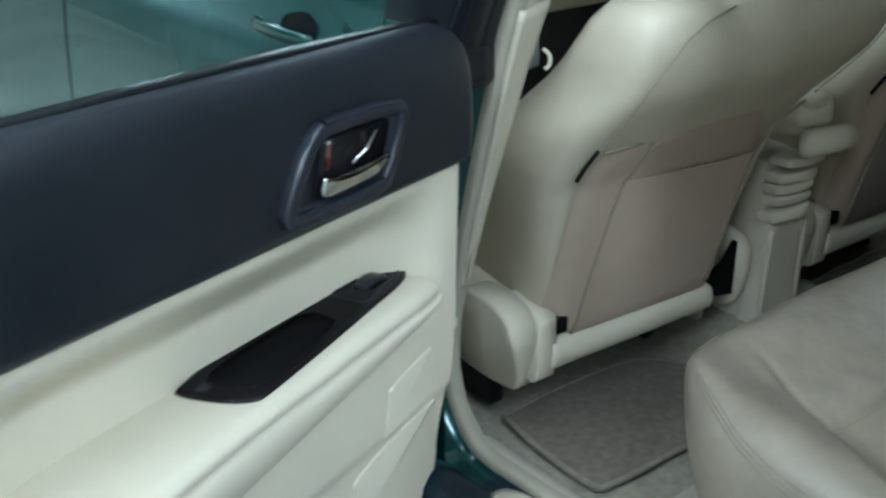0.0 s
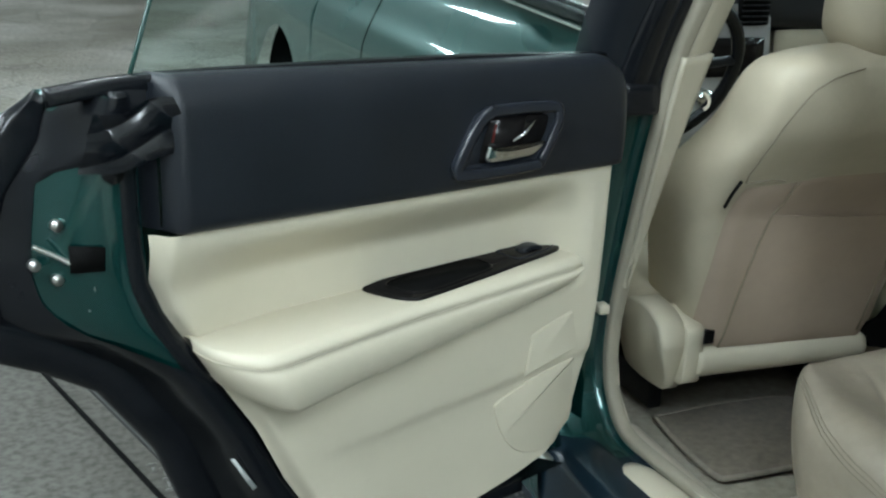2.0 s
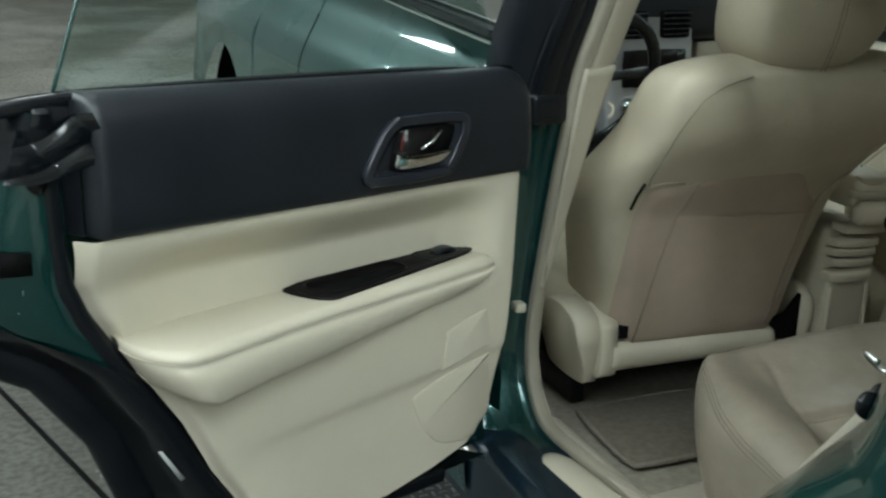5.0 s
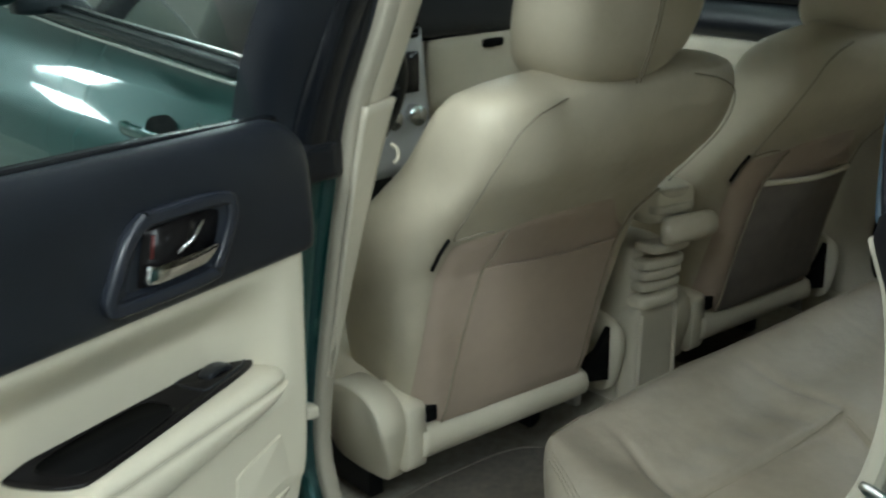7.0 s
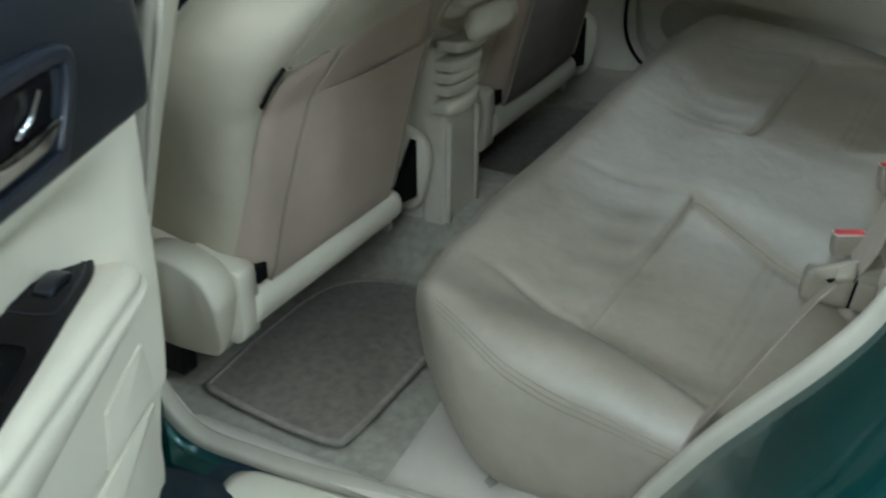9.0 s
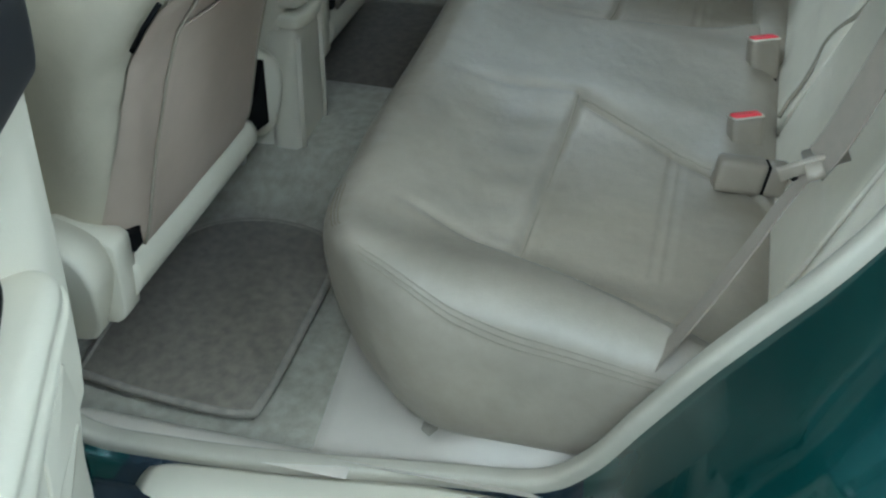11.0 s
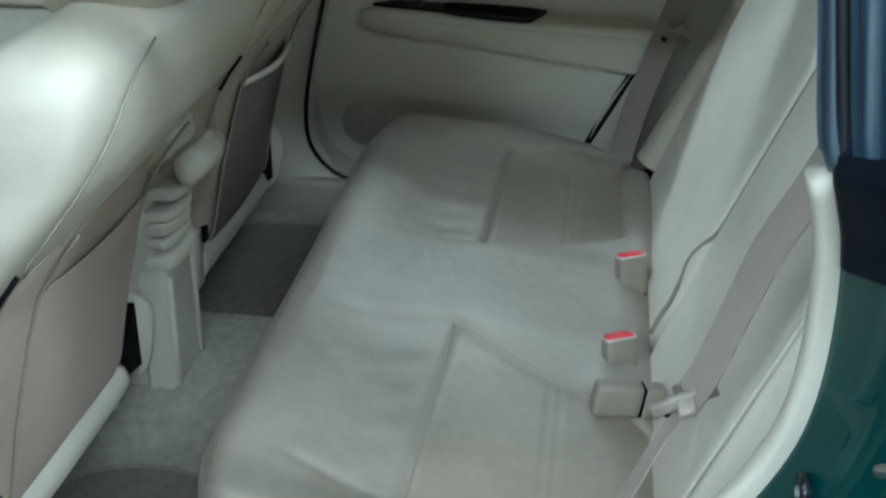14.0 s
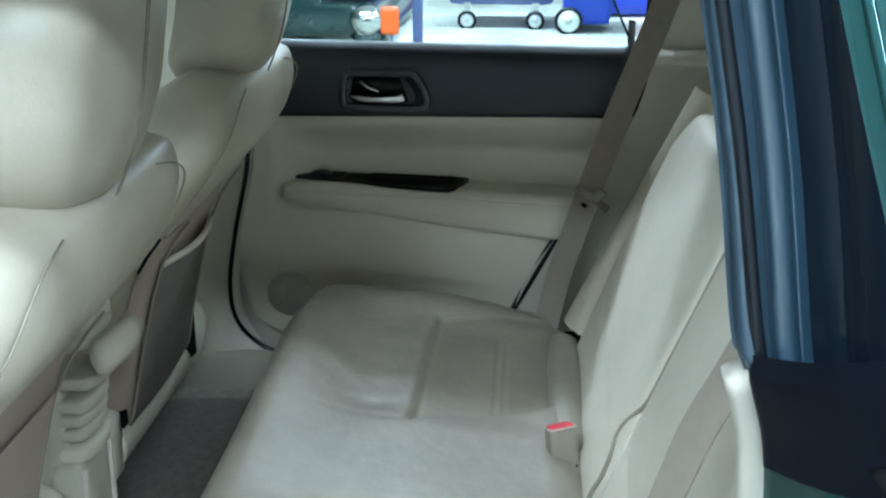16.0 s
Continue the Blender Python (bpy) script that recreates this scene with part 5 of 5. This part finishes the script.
def belt(name, label, path, wide, side, tongue_at, along, low=None, low_side=None):
    t = thing(name, label, "seat belt", path[-1], "rear seat belts")
    part("webbing", ribbon(path, wide, side), WEB, t, "beige ribbed webbing", smooth=False)
    if low:
        part("lap_webbing", ribbon(low, wide * 0.55, low_side), WEB, t, "folded slack webbing", smooth=False)
    c, d = np.array(tongue_at), np.array(along)
    d = d / np.linalg.norm(d)
    tg = part("tongue", sweep([tuple(c - d * 0.034), tuple(c - d * 0.01), tuple(c + d * 0.034)], rect(0.007, 0.004, 0.002), ZV), BUCKLE, t, "beige plastic belt tongue")
    bar = np.cross(d, np.array(side, float)); bar = np.cross(bar, d); bar /= np.linalg.norm(bar)
    part("tongue_bar", sweep([tuple(c - bar * 0.032), tuple(c + bar * 0.032)], rect(0.009, 0.004, 0.003), tuple(d)), BUCKLE, tg)
    part("tongue_eye", sweep([tuple(c + np.array((0.0, 0.012, -0.012)) - d * 0.004), tuple(c + np.array((0.0, 0.016, -0.016)) - d * 0.003)], ring(0.006, 0.006, 10), ZV), SHADE, tg)
    return t


belt("seat_belt", "beige belt hanging over the far side of the bench", [(0.60, -0.36, 1.40), (0.615, -0.305, 1.20), (0.62, -0.235, 1.0), (0.62, -0.185, 0.84), (0.61, -0.142, 0.70), (0.60, -0.12, 0.60)], 0.047, (0.25, 1, 0.2), (0.615, -0.200, 0.85), (0.1, -1, -0.75))
belt("seat_belt", "beige belt slack across the near end of the bench", [(-0.55, -0.33, 1.25), (-0.53, -0.262, 1.06), (-0.515, -0.232, 0.98), (-0.505, -0.215, 0.92), (-0.50, -0.190, 0.83), (-0.495, -0.175, 0.79)], 0.047, (0.8, 0.4, -0.3),
     (-0.50, -0.172, 0.792), (0.12, -0.9, 0.42), [(-0.50, -0.172, 0.785), (-0.53, -0.150, 0.765), (-0.56, -0.126, 0.73), (-0.585, -0.09, 0.665), (-0.60, -0.05, 0.59), (-0.605, -0.03, 0.54)], (0.85, 0.37, -0.45))


def buckle(name, label, at, m, red=True):
    t = thing(name, label, "buckle", at, "belt buckles")
    base = Matrix.Translation(at) @ m
    part("housing", moved(rbox((0.046, 0.026, 0.062), 0.006, (6, 5, 7)), base), BUCKLE, t)
    part("lower_housing", moved(rbox((0.044, 0.025, 0.028), 0.005, (6, 5, 5), lambda x, y, z: (x, y, z - 0.046)), base), BUCKLE, t)
    part("gap", moved(rbox((0.041, 0.022, 0.008), 0.002, (4, 4, 3), lambda x, y, z: (x, y, z - 0.032)), base), SHADE, t)
    if red:
        part("rim", moved(sweep([(-0.0205, -0.0115, 0.0305), (0.0205, -0.0115, 0.0305), (0.0225, 0.0, 0.0305), (0.0205, 0.0115, 0.0305), (-0.0205, 0.0115, 0.0305), (-0.0225, 0.0, 0.0305), (-0.0205, -0.0115, 0.0305)], ring(0.0014, 0.0014, 6), ZV), base), TRIM, t, "pale rim round the button")
        part("button", moved(rbox((0.039, 0.021, 0.012), 0.003, (4, 4, 4), lambda x, y, z: (x, y, z + 0.0282)), base), RED, t, "red release button")
    else:
        part("slot", moved(rbox((0.014, 0.028, 0.010), 0.004, (4, 4, 4), lambda x, y, z: (x + 0.006, y + 0.001, z + 0.018)), base), SHADE, t)
    return t


buckle("belt_buckle", "beige belt buckle with red button, upright on the bench", (0.10, -0.138, 0.616), pose(0, 0, 0, -12, 0, -62))
buckle("belt_buckle", "beige belt buckle with red button, upright on the bench", (-0.128, -0.122, 0.606), pose(0, 0, 0, -12, 0, -62))
buckle("belt_buckle", "beige belt buckle lying sideways on the bench", (-0.245, -0.118, 0.618), pose(0, 0, 0, 0, 0, -75) @ pose(0, 0, 0, 0, -82, 0), False)

# ---- centre console and dashboard ----
con = thing("centre_console", "beige plastic centre console between the front seats", "console", (-0.02, 0.6, 0.42))
part("body", rbox((0.135, 0.50, 0.36), 0.02, (8, 12, 10), lambda x, y, z: (x * 0.85 - 0.045, y + 0.79, z + 0.60)), PILLAR, con)
part("armrest_lid", rbox((0.12, 0.40, 0.07), 0.026, (10, 12, 8), lambda x, y, z: (x - 0.03, y + 0.70, z + 0.855)), TRIM, con, "padded ivory lid")
part("lid_catch", sweep([(-0.082, 0.492, 0.820), (-0.078, 0.485, 0.820), (-0.05, 0.481, 0.819), (0.0, 0.481, 0.814), (0.038, 0.485, 0.811), (0.043, 0.492, 0.811)], ring(0.025, 0.020, 18), ZV, scale=lambda q: 0.82 + 0.18 * soft(0, 0.12, min(q, 1 - q))), GLAZED, con, "glossy ivory rounded lid catch")
for z, x0, x1, y in ((0.876, -0.070, 0.006, 0.500), (0.850, -0.086, 0.018, 0.494), (0.778, -0.086, 0.016, 0.498), (0.748, -0.096, 0.012, 0.505), (0.728, -0.098, 0.010, 0.508), (0.706, -0.096, 0.008, 0.510)):
    part("step", rbox((x1 - x0, 0.045, 0.0185), 0.005, (10, 5, 5), lambda px, py, pz: (px + (x0 + x1) / 2, py + y + 0.022 + 3 * px * px, pz + z - 0.05 * px)), PILLAR, con)
part("ashtray_lip", rbox((0.108, 0.045, 0.026), 0.009, (10, 5, 5), lambda x, y, z: (x - 0.044, y + 0.528 + 4 * x * x, z + 0.679)), TRIM, con)
part("rear_face", rbox((0.112, 0.05, 0.25), 0.012, (8, 5, 10), lambda x, y, z: (x * (1 - 0.25 * z) - 0.048, y + 0.545, z + 0.545)), PILLAR, con)
for fx in (-0.092, 0.002):
    part("face_rib", sweep([(fx, 0.520, 0.655), (fx - 0.004, 0.519, 0.44)], rect(0.003, 0.004, 0.001), (1, 0, 0)), PILLAR, con)

dash = thing("dashboard", "two tone dashboard, black above and beige below", "dashboard", (0.0, 1.6, 0.7))
part("dash_top", rbox((1.40, 0.50, 0.16), 0.05, (30, 12, 8), lambda x, y, z: (x, y + 1.70, z + 1.095 - 0.02 * abs(x))), BLACK, dash, "black dashboard top")
part("dash_lower", rbox((1.38, 0.42, 0.24), 0.05, (24, 10, 10), lambda x, y, z: (x, y + 1.70 + 0.15 * z, z + 0.93)), PILLAR, dash, "beige lower dashboard")
part("glove_lid", rbox((0.42, 0.02, 0.17), 0.008, (8, 3, 6), lambda x, y, z: (x + 0.42, y + 1.475, z + 0.93)), PILLAR, dash)
part("glove_handle", rbox((0.07, 0.012, 0.022), 0.005, (5, 3, 3), lambda x, y, z: (x + 0.42, y + 1.463, z + 0.99)), SHADE, dash)
stack = part("centre_panel", rbox((0.27, 0.08, 0.42), 0.02, (10, 6, 14), lambda x, y, z: (x + 0.045, y + 1.47 + 0.12 * z, z + 0.92)), SILVER, dash, "silver centre panel")
for vx in (-0.02, 0.115):
    v = part("vent", rbox((0.095, 0.02, 0.075), 0.01, (6, 3, 6), lambda x, y, z: (x + vx, y + 1.447, z + 1.068)), SHADE, stack)
    for k in range(5):
        part("slat", box(vx - 0.04, vx + 0.04, 1.432, 1.445, 1.040 + 0.014 * k, 1.0435 + 0.014 * k), BLACK, v, smooth=False)
part("radio", rbox((0.19, 0.02, 0.10), 0.006, (4, 3, 4), lambda x, y, z: (x + 0.045, y + 1.425, z + 0.955)), GLOSS, stack, "black radio front")
for kx in (-0.03, 0.045, 0.12):
    part("knob", sweep([(kx, 1.43, 0.855), (kx, 1.395, 0.852)], ring(0.024, 0.024, 18), ZV), CHROME, stack, "round heater knob")
wheel_rim = [(-0.36 + 0.185 * math.cos(a), 1.10 - 0.07 * math.sin(a), 0.985 + 0.17 * math.sin(a)) for a in np.linspace(0, 2 * math.pi, 49)]
steer = thing("steering_wheel", "black steering wheel before the driver seat", "steering wheel", (-0.36, 1.2, 0.95))
part("rim", sweep(wheel_rim, ring(0.015, 0.015, 10), (0, 1, 0.3), cap=False), RUBBER, steer)
part("hub", rbox((0.15, 0.05, 0.12), 0.02, (6, 4, 6), lambda x, y, z: (x - 0.36, y + 1.12 - 0.3 * z, z + 0.985)), BLACK, steer)
part("column", rod((-0.36, 1.12, 0.985), (-0.36, 1.50, 0.88), 0.035), BLACK, steer)
for a in (0.15, math.pi - 0.15, -math.pi / 2):
    part("spoke", rod((-0.36 + 0.05 * math.cos(a), 1.115, 0.985 + 0.05 * math.sin(a)), (-0.36 + 0.18 * math.cos(a), 1.10 - 0.07 * math.sin(a), 0.985 + 0.165 * math.sin(a)), 0.011), BLACK, steer)



def front_door(label, sx):
    t = thing("front_door", label, "car door", (sx * 0.71, 1.1, 0.45), "front doors")

    def P(nm, shape, mat, lb="", **kw):
        v, f = shape
        return part(nm, ([(sx * x, y, z) for x, y, z in v], f if sx > 0 else [tuple(reversed(q)) for q in f]), mat, t, lb, **kw)

    P("lower_panel", grid(lambda a, b: (0.705 - 0.03 * math.sin(math.pi * b) ** 2, 0.66 + 0.96 * a, 0.46 + 0.56 * b), 20, 20), PILLAR, "beige lower panel", solid=-0.02)
    P("upper_pad", grid(lambda a, b: (0.70 + curve([(0.0,), (-0.016,), (-0.018,), (-0.006,), (0.03,)], b)[0], 0.66 + 0.96 * a, 1.022 + 0.09 * b), 20, 14), BLACK, "black upper pad", solid=-0.02)
    P("armrest", rbox((0.07, 0.50, 0.05), 0.02, (5, 12, 5), lambda x, y, z: (x + 0.665, y + 1.10, z + 0.86)), PILLAR)
    P("pull_lever", rbox((0.02, 0.09, 0.02), 0.006, (4, 6, 4), lambda x, y, z: (x + 0.675, y + 1.22, z + 1.065)), CHROME, "chrome door lever")
    P("belt_strip", sweep([(0.728, 0.66, 1.118), (0.728, 1.62, 1.115)], rect(0.010, 0.010, 0.004), ZV), RUBBER)
    if sx > 0:
        fg = P("window_glass", grid(lambda a, b: (0.745 - 0.12 * b, 0.60 + 1.0 * a - 0.45 * a * b, 1.11 + 0.40 * b), 5, 5), GLASS)
        fg.visible_shadow = False


front_door("closed front passenger door, black upper and beige lower panel", 1)
front_door("closed driver door, black upper and beige lower panel", -1)


# ---- beyond the car: what shows through the far window ----
def caster(parent, x, y, r, mat):
    w = part("wheel", sweep([(x, y, r), (x + 0.05, y, r)], ring(r, r, 20), ZV), mat, parent)
    part("tyre", sweep([(x + 0.006, y + math.cos(a) * r, r + math.sin(a) * r) for a in np.linspace(0, 6.2832, 25)], ring(0.016, 0.016, 6), (1, 0, 0), cap=False), RUBBER, w)
    part("hub", sweep([(x - 0.006, y, r), (x, y, r)], ring(r * 0.3, r * 0.3, 10), ZV), STEEL, w)


cart = thing("tool_cart", "blue grey plastic tub cart on swivel casters", "cart", (8.8, 0.2, 0))
part("tub", rbox((0.6, 0.95, 0.34), 0.05, (6, 10, 6), lambda x, y, z: (x * (1 + 0.3 * z) + 8.9, y * (1 + 0.25 * z) + 0.18, z + 0.36)), BLUEGREY, cart)
part("tub_rim", sweep([(8.58, -0.33, 0.53), (8.58, 0.69, 0.53)], rect(0.02, 0.03, 0.01), ZV), BLUEGREY, cart)
part("rags", rbox((0.4, 0.7, 0.14), 0.06, (8, 12, 5), lambda x, y, z: (x + 8.9, y + 0.18, z + 0.56 + 0.05 * math.sin(13 * y) * math.cos(9 * x))), SCARLET, cart, "red and white rags")
for cy in (-0.12, 0.47):
    caster(cart, 8.56, cy, 0.07, WHITE)
    part("fork", box(8.57, 8.60, cy - 0.03, cy + 0.03, 0.10, 0.22), STEEL, cart, smooth=False)
bin_ = thing("wheeled_bin", "bright blue wheeled plastic bin with white wheels", "bin", (8.5, -0.5, 0))
part("body", rbox((0.5, 0.42, 0.75), 0.04, (6, 6, 8), lambda x, y, z: (x * (1 + 0.15 * z) + 8.6, y * (1 + 0.15 * z) - 0.56, z + 0.44)), BLUE, bin_)
part("lid", rbox((0.56, 0.48, 0.05), 0.02, (5, 5, 3), lambda x, y, z: (x + 8.6, y - 0.56, z + 0.84)), BLUE, bin_)
caster(bin_, 8.32, -0.40, 0.105, WHITE)
bin2 = thing("wheeled_bin", "blue plastic bin standing at the wall", "bin", (9.6, -1.0, 0))
part("body", rbox((0.5, 0.5, 0.8), 0.04, (6, 6, 8), lambda x, y, z: (x * (1 + 0.12 * z) + 9.6, y * (1 + 0.12 * z) - 1.0, z + 0.42)), BLUE, bin2)
part("lid", rbox((0.56, 0.56, 0.05), 0.02, (5, 5, 3), lambda x, y, z: (x + 9.6, y - 1.0, z + 0.85)), WHITE, bin2)

far = thing("parked_car", "dark green car parked beside, round headlamp and orange indicator", "car", (4.9, 2.4, 0))
part("body", rbox((1.7, 3.9, 0.52), 0.12, (12, 22, 8), lambda x, y, z: (x + 5.55, y + 2.72, z + 0.72 - 0.10 * soft(-1.2, -1.95, y) * (z > 0))), DARKCAR, far, "dark green car body")
part("cabin", rbox((1.35, 2.2, 0.55), 0.16, (10, 14, 8), lambda x, y, z: (x * (1 - 0.25 * (z + 0.2)) + 5.55, y * (1 - 0.35 * (z + 0.2)) + 3.2, z + 1.15)), GLOSS, far)
part("bumper", rbox((1.66, 0.2, 0.2), 0.06, (12, 5, 5), lambda x, y, z: (x + 5.55, y + 0.80, z + 0.46)), DARKCAR, far)
part("headlamp", sweep([(4.80, 0.80, 0.60), (4.69, 0.80, 0.60)], ring(0.078, 0.078, 24), ZV), CHROME, far, "round bright headlamp")
part("indicator", rbox((0.03, 0.10, 0.15), 0.012, (3, 5, 5), lambda x, y, z: (x + 4.71, y + 0.675, z + 0.60)), ORANGE, far, "orange indicator lens")
for wy in (1.4, 4.0):
    w = part("wheel", sweep([(4.72, wy, 0.30), (4.92, wy, 0.30)], ring(0.18, 0.18, 22), ZV), STEEL, far)
    part("tyre", sweep([(4.80, wy + 0.25 * math.cos(a), 0.30 + 0.25 * math.sin(a)) for a in np.linspace(0, 6.2832, 33)], ring(0.06, 0.09, 8), (1, 0, 0), cap=False), RUBBER, w)
post = thing("blue_post", "blue painted steel lift post", "post", (5.6, 0.5, 0))
part("column", box(5.56, 5.62, 0.58, 0.64, 0, 2.6), BLUEGREY, post, smooth=False, bevel=0.008)
part("foot", box(5.45, 5.77, 0.46, 0.76, 0, 0.02), BLUEGREY, post, smooth=False)

# this dark sheet paints the shade onto the bay floor
tagged(part("shaded_floor_slab", slab([(-5.0, -4.5), (-0.4, -4.5), (-0.4, 4.1), (-5.0, 4.1)], lambda a, b, h: (a, b, h), 0.0015), BAY, smooth=False), "stained concrete bay under the car, darkened for shade", "floor", kind="structure")

# steel lift plate under the car, with raised tread
lift = thing("lift_plate", "grey steel lift runway with raised tread under the car", "lift", (-1.1, 0.5, 0.0))
PLATE = [(-1.28, 1.0), (-1.95, 3.35), (-0.45, 3.35), (-0.45, -1.6), (-0.9, -1.6)]
part("plate", slab(PLATE, lambda a, b, h: (a, b, 0.002 + h), 0.010), STEEL_GREY, lift, smooth=False)

part("edge_strip", sweep([(-1.93, 3.3, 0.012), (-1.86, 2.78, 0.012), (-1.41, 1.2, 0.012), (-0.98, -0.3, 0.012)], rect(0.006, 0.004, 0.002), (1, 0, 0)), SHADE, lift, "dark rubber edge strip")


def treads():
    """Short raised bars in alternating directions."""
    verts, faces = [], []
    for i in range(92):
        for j in range(44):
            x, y = -1.65 + 0.026 * j, -0.9 + 0.026 * i
            if x < -1.06 - 0.29 * y + 0.03:
                continue
            a, b = (0.0115, 0.0035) if (i + j) % 2 else (0.0035, 0.0115)
            n = len(verts)
            verts += [(x - a, y - b, 0.012), (x + a, y - b, 0.012), (x + a, y + b, 0.012), (x - a, y + b, 0.012), (x - a * 0.7, y - b * 0.7, 0.015), (x + a * 0.7, y - b * 0.7, 0.015), (x + a * 0.7, y + b * 0.7, 0.015), (x - a * 0.7, y + b * 0.7, 0.015)]
            faces += [(n + 4, n + 5, n + 6, n + 7)] + [(n + k, n + (k + 1) % 4, n + 4 + (k + 1) % 4, n + 4 + k) for k in range(4)]
    return verts, faces


part("tread", treads(), TREAD, lift, "dark worn tread bars", smooth=False, kind="stuff")
